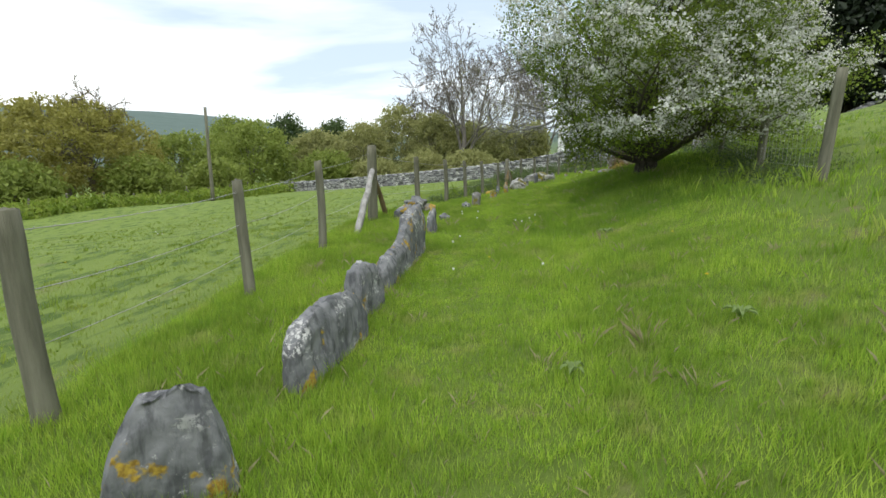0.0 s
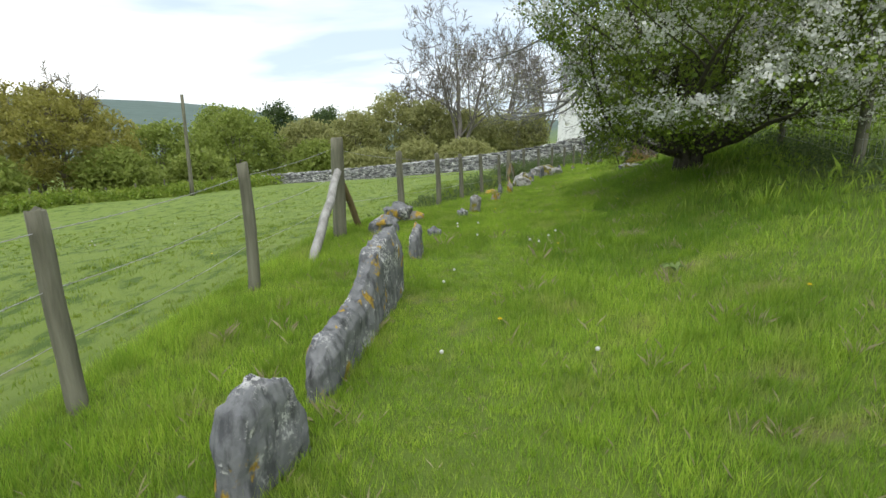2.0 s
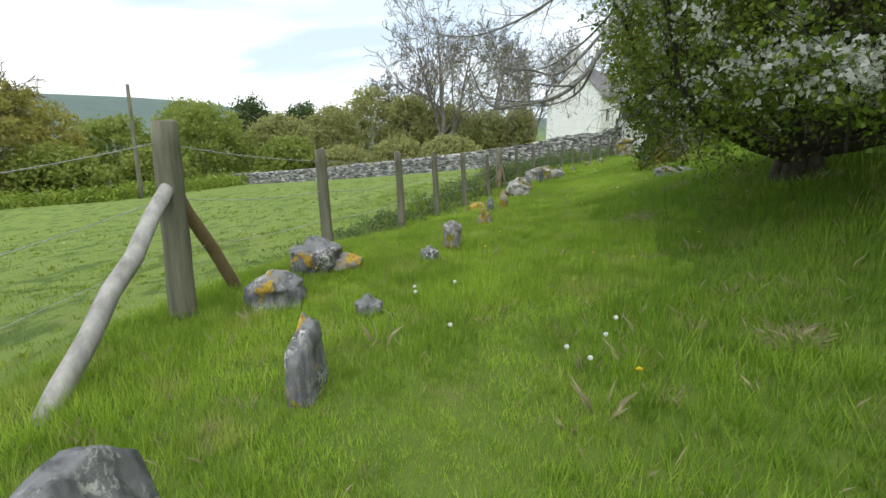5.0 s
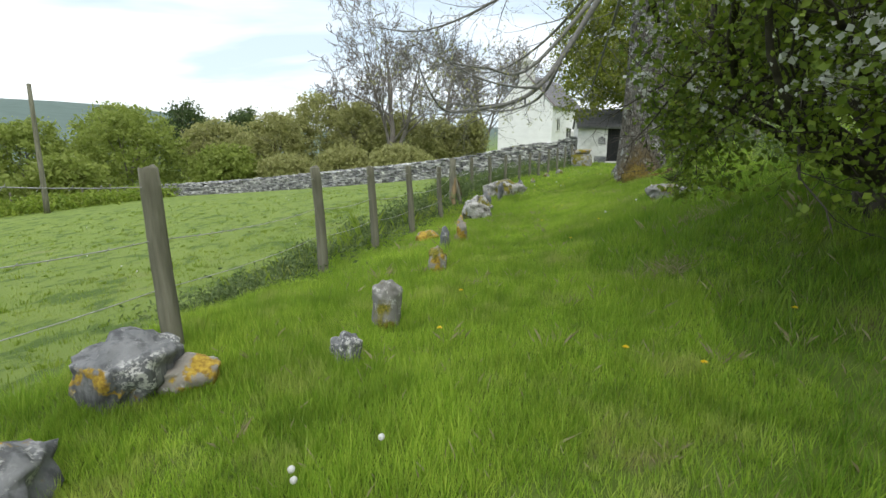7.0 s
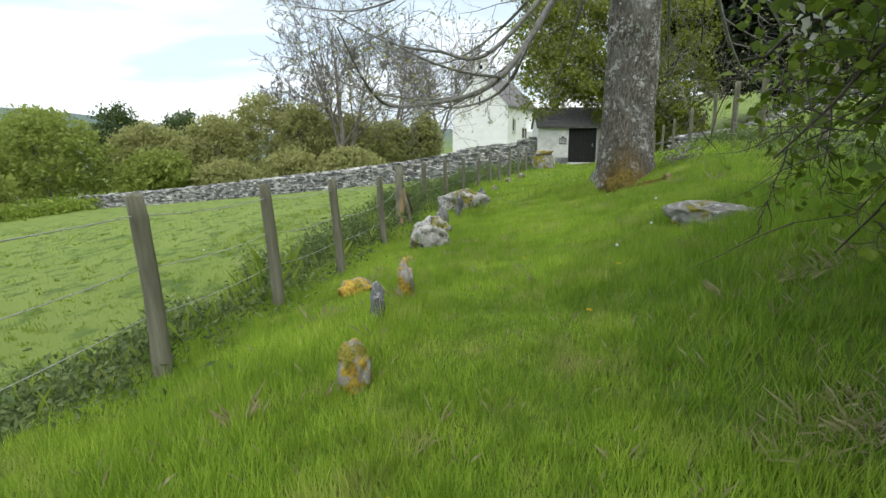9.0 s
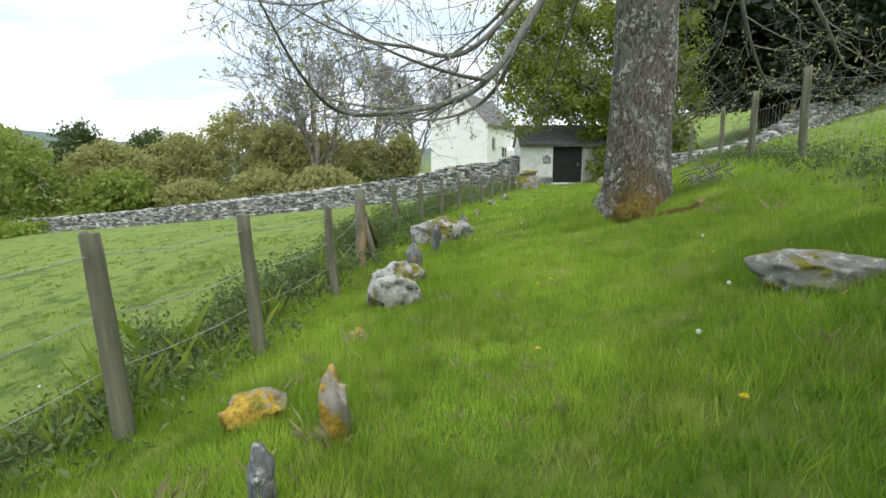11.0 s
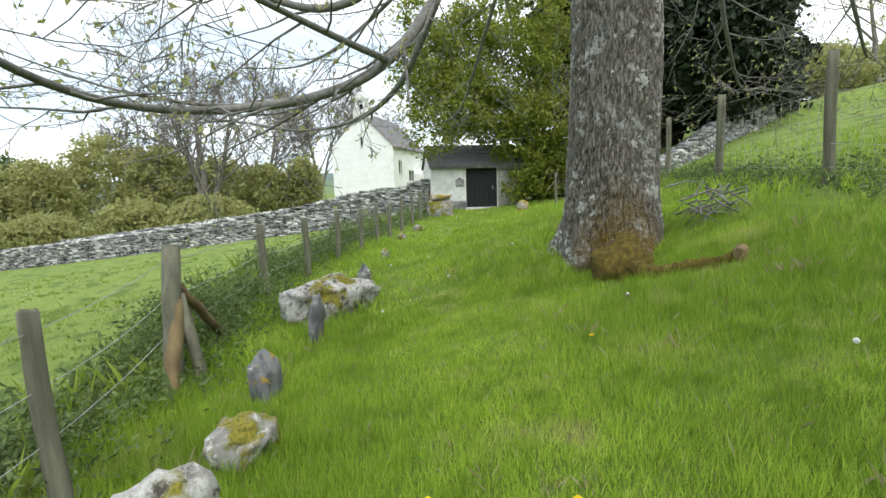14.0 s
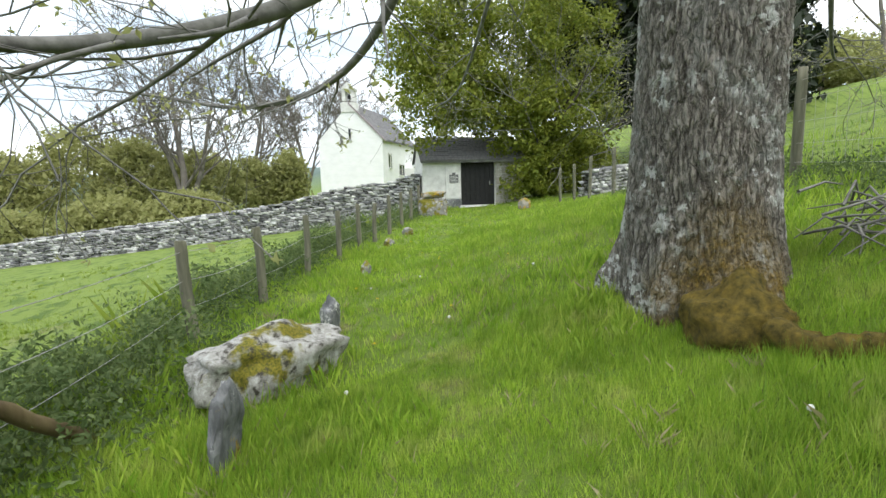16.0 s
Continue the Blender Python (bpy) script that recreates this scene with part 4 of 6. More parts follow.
def along_twigs(rng, branches, levels, per_metre, spread):
    """Places scattered along the twigs of these levels."""
    out = []
    for pts, rad, depth in branches:
        if depth in levels:
            n = max(1, int(per_metre * np.linalg.norm(pts[-1] - pts[0])))
            f = rng.uniform(0.1, 1, n) * (len(pts) - 1)
            i = np.minimum(f.astype(int), len(pts) - 2)
            g = (f - i)[:, None]
            out.append(pts[i] * (1 - g) + pts[i + 1] * g + rng.normal(0, spread, (n, 3)))
    return np.concatenate(out)


def clump_places(rng, blobs, clumps, per_clump, spread):
    """Places in clumps near the skins of the blobs (x, y, z, rx, ry, rz)."""
    out = []
    weight = np.array([b[3] * b[4] + b[4] * b[5] for b in blobs])
    for k in rng.choice(len(blobs), clumps, p=weight / weight.sum()):
        x, y, z, rx, ry, rz = blobs[k]
        d = unit(rng.normal(0, 1, 3))
        s = 0.72 + 0.32 * rng.uniform() ** 0.7
        s *= 1 + 0.22 * noise.noise(Vector(d * 2.3) + Vector((x, y, z)))
        c = np.array([x, y, z]) + d * s * (rx, ry, rz)
        out.append(c + rng.normal(0, 1, (per_clump, 3)) * spread * (1, 1, 0.7))
    return np.concatenate(out)


def far_tree(name, label, x, y, width, height, leaf, seed, clumps=120, per_clump=26, leaf_size=0.28, trunk=None, group="", low=0.25, bark=None, dome=False):
    """A leafy tree or bush some way off: trunk, limbs, crown of clumped leaves with gaps."""
    rng = np.random.default_rng(seed)
    z = land_at(x, y)
    tree = thing(name, label, "tree" if trunk else "bush", group, (x, y, z))
    stem = trunk or 0.12
    spec = ((5, 0.12, 0.06, 5, 45, 0.7, 0.55, 0.35), (4, 0.2, 0.04, 4, 45, 0.55, 0.5, 0.3), (3, 0.25, 0.02, 2, 40, 0.5, 0.5, 0.3), (2, 0.25, 0.02, 0, 40, 0.5, 0.5, 0.3))
    limbs = []
    for k in range(1 if trunk else 3):
        grow(rng, (rng.normal(0, 0.1), rng.normal(0, 0.1), -0.3), (rng.normal(0, 0.15), rng.normal(0, 0.15), 1), height * 0.75, stem, spec, 0, limbs)
    part("trunk", branch_mesh("trunk", limbs, bark or BARK_FAR, (0,)), tree)
    tagged(part("branchwork", branch_mesh("branchwork", limbs, bark or BARK_FAR, (1, 2, 3)), tree), kind="stuff")
    blobs = []
    for k in range(9):
        f = low + (0.84 - low) * (k + rng.uniform(0, 1)) / 9
        a = rng.uniform(0, 6.28)
        r = width / 2 * (1 - abs(f - 0.45) * 0.9) * rng.uniform(0.25, 0.7)
        blobs.append((math.cos(a) * r, math.sin(a) * r, height * f, width * rng.uniform(0.22, 0.34), width * rng.uniform(0.22, 0.34), height * rng.uniform(0.14, 0.23)))
    if dome:  # a full round crown of many overlapping masses
        blobs = []
        for k in range(46):
            a, f = k * 2.4, (k + 0.5) / 46
            r = math.sqrt(max(0.0, 1 - (1.55 * f - 0.55) ** 2)) * rng.uniform(0.78, 1.0)
            blobs.append((math.cos(a) * r * width * 0.40, math.sin(a) * r * width * 0.40, height * (0.12 + 0.74 * f), width * rng.uniform(0.09, 0.14), width * rng.uniform(0.09, 0.14), height * rng.uniform(0.08, 0.13)))
    c = clump_places(rng, blobs, clumps, per_clump, leaf_size * 1.15)
    c = c[c[:, 2] > 0.05]
    pile = Pile()
    pile.add(*leaves_at(rng, c, leaf_size))
    tagged(part("crown", pile.mesh("crown", leaf), tree), kind="stuff")
    return tree


def bare_tree(name, label, x, y, height, radius, seed, group="bare trees", bark=None, kids=(8, 6, 5, 4)):
    rng = np.random.default_rng(seed)
    tree = thing(name, label, "tree", group, (x, y, land_at(x, y)))
    spec = ((8, 0.06, 0.05, kids[0], 38, 0.62, 0.55, 0.22), (6, 0.13, 0.07, kids[1], 40, 0.55, 0.5, 0.25), (5, 0.17, 0.05, kids[2], 42, 0.52, 0.5, 0.25), (3, 0.2, 0.04, kids[3], 40, 0.5, 0.55, 0.2), (2, 0.22, 0.02, 0, 40, 0.5, 0.5, 0.2))
    limbs = []
    grow(rng, (0, 0, -0.4), (0, 0, 1), height * 0.8, radius, spec, 0, limbs)
    grow(rng, (0, 0, 0.6), (0.3, -0.1, 1), height * 0.7, radius * 0.7, spec, 0, limbs)
    grow(rng, (0, 0, 1.0), (-0.35, 0.1, 1), height * 0.7, radius * 0.6, spec, 0, limbs)
    limbs = [(p, np.maximum(r, 0.025), d) for p, r, d in limbs]
    part("trunk", branch_mesh("trunk", limbs, bark or BARK_FAR, (0,)), tree)
    tagged(part("branchwork", branch_mesh("branchwork", limbs, bark or BARK_FAR, (1, 2, 3, 4)), tree), kind="stuff")
    return tree


far_tree("oak_tree", "broad oak tree with bronze-yellow young leaves beyond the meadow", -30.5, 42, 15.5, 9.2, OAK_LEAF, 1, 1250, 30, 0.25, 0.35, low=0.16, dome=True)
bare_tree("sapling_tree", "thin leafless tree rising behind an oak", -29.5, 43.5, 9.0, 0.2, 71, "", plain_material("bronze_twig", (0.13, 0.115, 0.07), (0.22, 0.195, 0.12), 2))
for k, (x, y, w, h, leaf, label) in enumerate((
        (-22.0, 60, 10.5, 8.4, WILLOW_LEAF, "rounded green willow bush behind the wall"),
        (-28.5, 56, 8, 7.0, WILLOW_LEAF, "pale green bush beyond the meadow"),
        (-15.8, 66, 8, 7.4, OLIVE_LEAF, "rounded olive-green scrub bush behind the wall"),
        (-11.0, 72, 8, 8.0, OLIVE_LEAF, "olive-brown scrub bush behind the wall"),
        (-6.0, 78, 11, 11.0, OLIVE_LEAF, "tall olive-green thicket behind the wall"),
        (-1.0, 74, 8, 9.0, OLIVE_LEAF, "olive-brown thicket behind the wall"),
        (3.8, 78, 9, 7.5, OLIVE_LEAF, "thin brown scrub under bare trees"),
        (8.6, 74, 7, 6.0, OLIVE_LEAF, "low brown scrub beside the chapel"),
        (12.6, 73, 4.0, 6.2, OLIVE_LEAF, "narrow brown-green bush beside the chapel"),
        (-26, 88, 8, 11.5, PINE_LEAF, "dark pine beyond the bushes"),
        (-19, 92, 8, 10.5, PINE_LEAF, "dark green tree beyond the bushes"),
        (-33, 82, 9, 11.0, WILLOW_LEAF, "green tree beyond the bushes"),
        (-24.0, 41, 6, 4.0, WILLOW_LEAF, "fresh green bush at the meadow edge"),
        (-20.5, 47, 5, 3.4, WILLOW_LEAF, "fresh green bush at the meadow edge"),
        (-28.5, 34, 6, 3.6, WILLOW_LEAF, "green bush below the oak"),
        (-37, 33, 8, 7.0, PINE_LEAF, "dark green bush beside the oak"),
        (-7.5, 58, 5, 2.7, OLIVE_LEAF, "low olive scrub behind the wall"),
        (-2.0, 60, 6, 3.2, OLIVE_LEAF, "low olive scrub behind the wall"),
        (3.0, 58, 6, 2.8, OLIVE_LEAF, "low olive scrub behind the wall"),
        (-13, 58, 6, 4.0, WILLOW_LEAF, "low green scrub behind the wall"),
        (50, 42, 9, 4.2, OLIVE_LEAF, "scrub on the hillside"),
        (58, 46, 10, 5, OLIVE_LEAF, "scrub on the hillside"),
        (62, 38, 9, 4.5, WILLOW_LEAF, "green bush on the hillside"),
        (70, 44, 10, 5.5, OLIVE_LEAF, "scrub on the hillside"),
        (46, 50, 9, 4.5, OLIVE_LEAF, "scrub on the hillside"))):
    far_tree("bush", label, x, y, w, h, leaf, 100 + k, int(170 + 26 * w), 26, 0.25 + 0.0013 * y, None, "background bushes", low=0.14, dome=True)
far_tree("hillside_tree", "tall thin tree with yellow young leaves on the hillside", 53, 38.5, 8, 12, OAK_LEAF, 333, 60, 24, 0.2, 0.28, low=0.5)
bare_tree("bare_tree", "tall leafless ash tree beyond the stone wall", 2.9, 70, 18, 0.42, 11)
bare_tree("bare_tree", "leafless grey tree beyond the stone wall", -1.8, 78, 13, 0.3, 12)
bare_tree("bare_tree", "leafless grey tree beside the chapel", 9.5, 82, 17, 0.34, 13)
bare_tree("bare_tree", "leafless grey tree behind the chapel", 17.5, 88, 17, 0.3, 14)
bare_tree("bare_tree", "slender leafless tree behind the chapel", 24, 90, 15, 0.26, 15, kids=(7, 5, 5, 4))

# ---- hawthorn ----
rng = np.random.default_rng(21)
HX, HY = 4.42, 11.25
hz = land_at(HX, HY)
haw = thing("hawthorn_tree", "hawthorn tree in white blossom spreading low over grass", "tree", at=(HX, HY, hz))
limbs = []
spec = ((7, 0.16, 0.03, 9, 55, 0.6, 0.6, 0.12), (6, 0.2, 0.02, 7, 50, 0.5, 0.5, 0.2), (5, 0.24, 0.0, 7, 50, 0.5, 0.5, 0.15), (3, 0.28, 0.0, 0, 45, 0.5, 0.5, 0.1))
for k, (x, y, z, L) in enumerate(((-0.9, 0.1, 1.05, 4.1), (0.9, 0.3, 0.9, 3.9), (0.1, -0.9, 0.8, 3.7), (-0.3, 0.9, 1.0, 4.0), (0.2, 0.1, 1.3, 4.4), (-1.0, -0.6, 1.15, 3.9), (1.3, -0.7, 0.7, 3.6), (-0.7, -1.0, 1.25, 3.9), (0.7, 0.9, 1.3, 3.9), (-1.2, 0.8, 1.1, 3.8), (1.2, 0.1, 0.45, 3.3), (0.9, -1.1, 0.5, 3.2), (-0.4, -0.2, 1.4, 4.4), (-1.4, -0.5, 0.7, 3.8), (-1.4, 0.5, 0.75, 3.8), (-0.8, -1.3, 0.6, 3.6), (0.3, -1.4, 0.5, 3.3), (-1.2, -0.9, 0.28, 3.4), (-0.2, -1.4, 0.26, 3.2), (0.9, -1.2, 0.3, 3.2), (-1.4, 0.2, 0.35, 3.4), (-1.2, 0.9, 0.35, 3.3))):
    a = k * 2.4
    grow(rng, (0.12 * math.cos(a), 0.12 * math.sin(a), 0.15 + 0.05 * (k % 4)), (x, y, z), L * 1.12, 0.062, spec, 0, limbs)


def hem(x, y):
    """The crown's lower edge: high over the walk, low elsewhere."""
    return np.interp(x, (-4.5, -3.4, -2.5, -1.7, -0.8, 0.5, 3), (3.0, 2.5, 1.65, 0.5, 0.35, 0.6, 0.5)) + 0.5 * smooth(-2.5, -4, y) + 0.12 * np.sin(x * 5) * np.sin(y * 4)


def trimmed(p):
    """True where the crown is cut back on the side of the ash."""
    beside = 0.91 * p[:, 0] - 0.42 * p[:, 1]
    return ((p[:, 1] > 2.3 + 0.85 * p[:, 0]) & (p[:, 1] > -0.6)) | (p[:, 2] > 2.2 + 2.2 * np.maximum(0, 2.9 - beside)) | (beside > 4.4)


def low_spray(p):
    """True near the grass beside the trunk, where sprays hang down."""
    return (p[:, 0] > -1.8) & (p[:, 0] < -0.5) & (p[:, 1] > -1.3) & (p[:, 1] < 1.0) & (p[:, 2] > 0.03)


kept = []
for pts, rad, depth in limbs:
    clear = (pts[:, 2] > hem(pts[:, 0], pts[:, 1]) - 0.05) & ~trimmed(pts)
    if depth:
        if clear.all():
            kept.append((pts, rad, depth))
        continue
    clear |= np.hypot(pts[:, 0], pts[:, 1]) < 1.2
    n = len(pts) if clear.all() else int(np.argmin(clear))
    if n > 2:
        kept.append((pts[:n], rad[0] * np.linspace(1, 0.2, n), 0))
limbs = kept
# sprays that hang to the grass beside the walk
for k in range(13):
    f = k / 12
    start = (-0.85 - 0.3 * math.sin(f * 3.1) + rng.normal(0, 0.12), -1.2 + 1.9 * f, 1.1 + rng.normal(0, 0.22))
    spray = []
    grow(rng, start, (-0.45, rng.normal(0.1, 0.3), -0.75), rng.uniform(1.0, 1.45), 0.014, spec[1:], 0, spray)
    limbs += [(p, r, d + 1) for p, r, d in spray if (p[:, 2] > 0.0).all() and (p[:, 0] > -2.3).all() and not trimmed(p).any()]
trunk = Pile()
for k in range(5):
    a = k * 1.26
    trunk.add(*tube([(0.16 * math.cos(a), 0.16 * math.sin(a), -0.3), (0.13 * math.cos(a), 0.13 * math.sin(a), 0.2), (0.12 * math.cos(a + 0.4), 0.12 * math.sin(a + 0.4), 0.7)], [0.14, 0.1, 0.085], 8))
part("trunk", trunk.mesh("trunk", BARK_DARK, True), haw)
for b in limbs:
    if b[2] == 0:
        part("limb", branch_mesh("limb", [b], BARK_DARK, (0,)), haw)
tagged(part("branchwork", branch_mesh("branchwork", limbs, BARK_DARK, (1, 2, 3)), haw), kind="stuff")
spots = along_twigs(rng, limbs, (1, 2, 3), 44, 0.08)
spots = spots[((spots[:, 2] > hem(spots[:, 0], spots[:, 1])) | low_spray(spots)) & ~trimmed(spots)]
spots = spots[rng.permutation(len(spots))[:250000]]
pile = Pile()
pile.add(*leaves_at(rng, spots, 0.039, 0.8))
tagged(part("leaves", pile.mesh("leaves", HAW_LEAF), haw), kind="stuff")
heads = along_twigs(rng, limbs, (3,), 10.0, 0.03)
heads += 0.16 * heads / np.linalg.norm(heads, axis=1)[:, None] + (0, 0, 0.07)
reach = np.linalg.norm(heads[:, :2], axis=1)
bright = (reach > 1.4) & ((heads[:, 2] > 0.6)) & ((heads @ np.array([-0.2, -0.85, 0.4])) > rng.normal(0.6, 0.7, len(heads)))
heads = heads[bright & (heads[:, 2] > hem(heads[:, 0], heads[:, 1]))]
mask = np.array([noise.noise(Vector(q) * 1.25) for q in heads]) + rng.normal(0, 0.10, len(heads)) > -0.16
shady = (heads[:, 0] < -0.6) & (heads[:, 1] > -1.7) & (rng.uniform(0, 1, len(heads)) < 0.65)
heads = heads[mask & ~trimmed(heads) & ~shady]
heads = heads[rng.permutation(len(heads))[:16000]]
petals = (heads[:, None] + rng.normal(0, 1, (len(heads), 10, 3)) * (0.045, 0.045, 0.026)).reshape(-1, 3)
pile = Pile()
pile.add(*leaves_at(rng, petals, 0.034, 0.95))
tagged(part("blossom", pile.mesh("blossom", BLOSSOM), haw, "white blossom clusters"), kind="stuff")


# ---- the great ash ----
AX, AY = 6.66, 19.12
az = land_at(AX, AY)
ash = thing("ash_tree", "great ash tree with ridged grey bark and bare drooping branches", "tree", at=(AX, AY, az))


def t_noise_colour(t, vector, scale):
    n = node(t, "ShaderNodeTexNoise", Scale=scale, Detail=2.0)
    t.links.new(vector, n.inputs["Vector"])
    return n.outputs["Color"]


def bark_material():
    m, t, b = shader("ash_bark", 0.92)
    p = world_place(t)
    a = t.nodes.new("ShaderNodeAttribute")
    a.attribute_name = "ridge"
    deep = a.outputs["Fac"]
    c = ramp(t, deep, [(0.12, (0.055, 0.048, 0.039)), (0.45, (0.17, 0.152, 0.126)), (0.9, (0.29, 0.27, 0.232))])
    c = mix(t, noise_of(t, p, 45, 4, 0.65), mix(t, 0.4, c, (0.07, 0.06, 0.05)), c)
    warp = mix(t, 0.06, p, t_noise_colour(t, p, 7.0))
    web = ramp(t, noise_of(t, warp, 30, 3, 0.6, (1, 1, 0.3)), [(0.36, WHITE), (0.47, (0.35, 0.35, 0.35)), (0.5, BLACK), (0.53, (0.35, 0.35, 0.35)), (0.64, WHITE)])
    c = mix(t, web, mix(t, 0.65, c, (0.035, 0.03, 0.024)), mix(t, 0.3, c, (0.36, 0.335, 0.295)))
    grey = ramp(t, noise_of(t, p, 2.2, 4, 0.6), [(0.5, BLACK), (0.64, WHITE)])
    c = mix(t, grey, c, mix(t, 0.22, c, (0.30, 0.34, 0.32)))
    crust = mix(t, 1.0, ramp(t, noise_of(t, p, 3.1, 3, 0.5), [(0.47, BLACK), (0.58, WHITE)]), ramp(t, noise_of(t, p, 13, 5, 0.62), [(0.50, BLACK), (0.56, WHITE)]), "MULTIPLY")
    c = mix(t, crust, c, (0.50, 0.51, 0.48))
    spot = ramp(t, noise_of(t, p, 11, 2, 0.5), [(0.70, BLACK), (0.73, WHITE)])
    c = mix(t, spot, c, (0.58, 0.59, 0.56))
    foot = t.nodes.new("ShaderNodeAttribute")
    foot.attribute_name = "moss"
    mo = mix(t, 1.0, foot.outputs["Color"], ramp(t, noise_of(t, p, 9, 5), [(0.3, (0.25, 0.25, 0.25)), (0.6, WHITE)]), "MULTIPLY")
    c = mix(t, mo, c, ramp(t, noise_of(t, p, 50), [(0.3, (0.07, 0.05, 0.013)), (0.7, (0.25, 0.17, 0.035))]))
    t.links.new(c, b.inputs["Base Color"])
    relief(t, b, mix(t, 0.4, web, noise_of(t, p, 70, 6, 0.75)), 1.0, 0.03)
    return m


ASH_BARK = bark_material()


def ash_trunk():
    nu, nz, top = 400, 250, 7.2
    a = np.arange(nu) * 2 * np.pi / nu
    zs = np.concatenate([np.linspace(-0.3, 3.2, 205), np.linspace(3.2, top, nz - 205 + 1)[1:]])
    A, Z = np.meshgrid(a, zs)
    r = np.interp(Z, (-0.3, 0, 0.25, 0.6, 1.2, 2.4, 3.6, 5.0, 7.2), (0.53, 0.505, 0.485, 0.472, 0.46, 0.45, 0.435, 0.38, 0.26))
    roots = np.zeros_like(A)
    for ang, w, s in ((-2.15, 0.30, 0.35), (-1.2, 0.3, 0.2), (2.0, 0.2, 0.6), (-0.4, 0.28, 0.42), (0.9, 0.4, 0.3), (-2.95, 0.15, 0.14), (-1.75, 0.25, 0.3)):
        da = (A - ang + np.pi) % (2 * np.pi) - np.pi
        roots += s * np.exp(-(da / w) ** 2) * np.exp(-np.maximum(Z, 0) / 0.3)
    burl = 0.10 * np.exp(-((((A + 1.95 + np.pi) % (2 * np.pi) - np.pi) / 0.35) ** 2) - ((Z - 2.75) / 0.25) ** 2)
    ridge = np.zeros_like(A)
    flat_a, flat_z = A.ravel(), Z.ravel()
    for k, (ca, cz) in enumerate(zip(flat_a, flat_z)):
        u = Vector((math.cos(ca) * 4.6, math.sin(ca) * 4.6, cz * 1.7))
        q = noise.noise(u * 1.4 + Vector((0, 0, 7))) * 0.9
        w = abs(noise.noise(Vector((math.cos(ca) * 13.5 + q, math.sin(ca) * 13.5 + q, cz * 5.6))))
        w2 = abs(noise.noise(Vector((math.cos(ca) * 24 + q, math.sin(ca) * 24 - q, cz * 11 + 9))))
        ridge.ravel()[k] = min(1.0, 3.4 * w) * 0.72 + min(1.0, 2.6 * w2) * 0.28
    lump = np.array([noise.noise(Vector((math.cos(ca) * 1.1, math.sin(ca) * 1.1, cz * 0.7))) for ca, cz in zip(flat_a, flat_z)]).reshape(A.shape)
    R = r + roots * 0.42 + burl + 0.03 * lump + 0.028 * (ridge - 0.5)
    lean = 0.02 * Z
    X, Y = R * np.cos(A) + lean * 0.4, R * np.sin(A)
    i = (np.arange(nz - 1)[:, None] * nu + np.arange(nu)[None]).ravel()
    j = (np.arange(nz - 1)[:, None] * nu + (np.arange(nu)[None] + 1) % nu).ravel()
    me = big_mesh("trunk", np.stack([X, Y, Z], -1).reshape(-1, 3), [np.stack([i, j, j + nu, i + nu], 1)], ASH_BARK, True)
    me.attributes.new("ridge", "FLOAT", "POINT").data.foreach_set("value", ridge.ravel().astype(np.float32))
    da = (A + 2.12 + np.pi) % (2 * np.pi) - np.pi
    moss = np.clip(1.5 - np.maximum(Z, 0) / 0.55 - 1.1 * np.abs(da) ** 1.5, 0, 1)
    col = np.stack([moss] * 3 + [np.ones_like(moss)], -1).astype(np.float32)
    me.attributes.new("moss", "FLOAT_COLOR", "POINT").data.foreach_set("color", col.ravel())
    return me


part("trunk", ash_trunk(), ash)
# surface root running across the lawn, moss grown
def root(points, radii, seed):
    rng = np.random.default_rng(seed)
    P = np.array([(x - AX, y - AY, land_at(x, y) - az + dz) for x, y, dz in points])
    t = np.linspace(0, len(P) - 1, 26)
    Q = np.stack([np.interp(t, range(len(P)), P[:, k]) for k in range(3)], 1) + rng.normal(0, 0.012, (26, 3))
    pile = Pile()
    pile.add(*tube(Q, np.interp(t, range(len(P)), radii), 12, wobble=0.12, rng=rng))
    return pile.mesh("root", MOSS, True)


part("root", root(((6.45, 18.72, 0.18), (6.22, 18.42, 0.07), (6.15, 18.12, 0.035), (6.2, 17.85, 0.03), (6.3, 17.62, 0.03), (6.38, 17.46, 0.03)), (0.15, 0.10, 0.07, 0.058, 0.052, 0.05), 3), ash, "mossy brown surface root")
mound = part("moss_mound", rock_mesh("moss_mound", 81, (0.64, 0.60, 0.50), MOSS, 0.3, detail=4, power=0.95), ash, "orange-brown moss cushion")
mound.location = (6.28 - AX, 18.56 - AY, land_at(6.28, 18.56) - az - 0.13)
cut = part("cut_end", rock_mesh("cut_end", 82, (0.10, 0.09, 0.11), POST_BROWN, 0.25, detail=3, power=0.6), ash, "sawn brown root end")
cut.location = (6.39 - AX, 17.44 - AY, land_at(6.39, 17.44) - az + 0.02)
cut = part("cut_end", rock_mesh("cut_end", 83, (0.09, 0.06, 0.04), POST_PALE, 0.25, detail=3, power=0.7), ash, "pale chipped bark on the moss")
cut.location = (6.25 - AX, 18.46 - AY, land_at(6.25, 18.46) - az + 0.23)
rng = np.random.default_rng(33)
limbs = []
TWIG = ((4, 0.16, 0.05, 4, 50, 0.6, 0.6, 0.15), (4, 0.2, 0.05, 4, 45, 0.55, 0.6, 0.15), (3, 0.22, 0.06, 0, 40, 0.5, 0.5, 0.2))


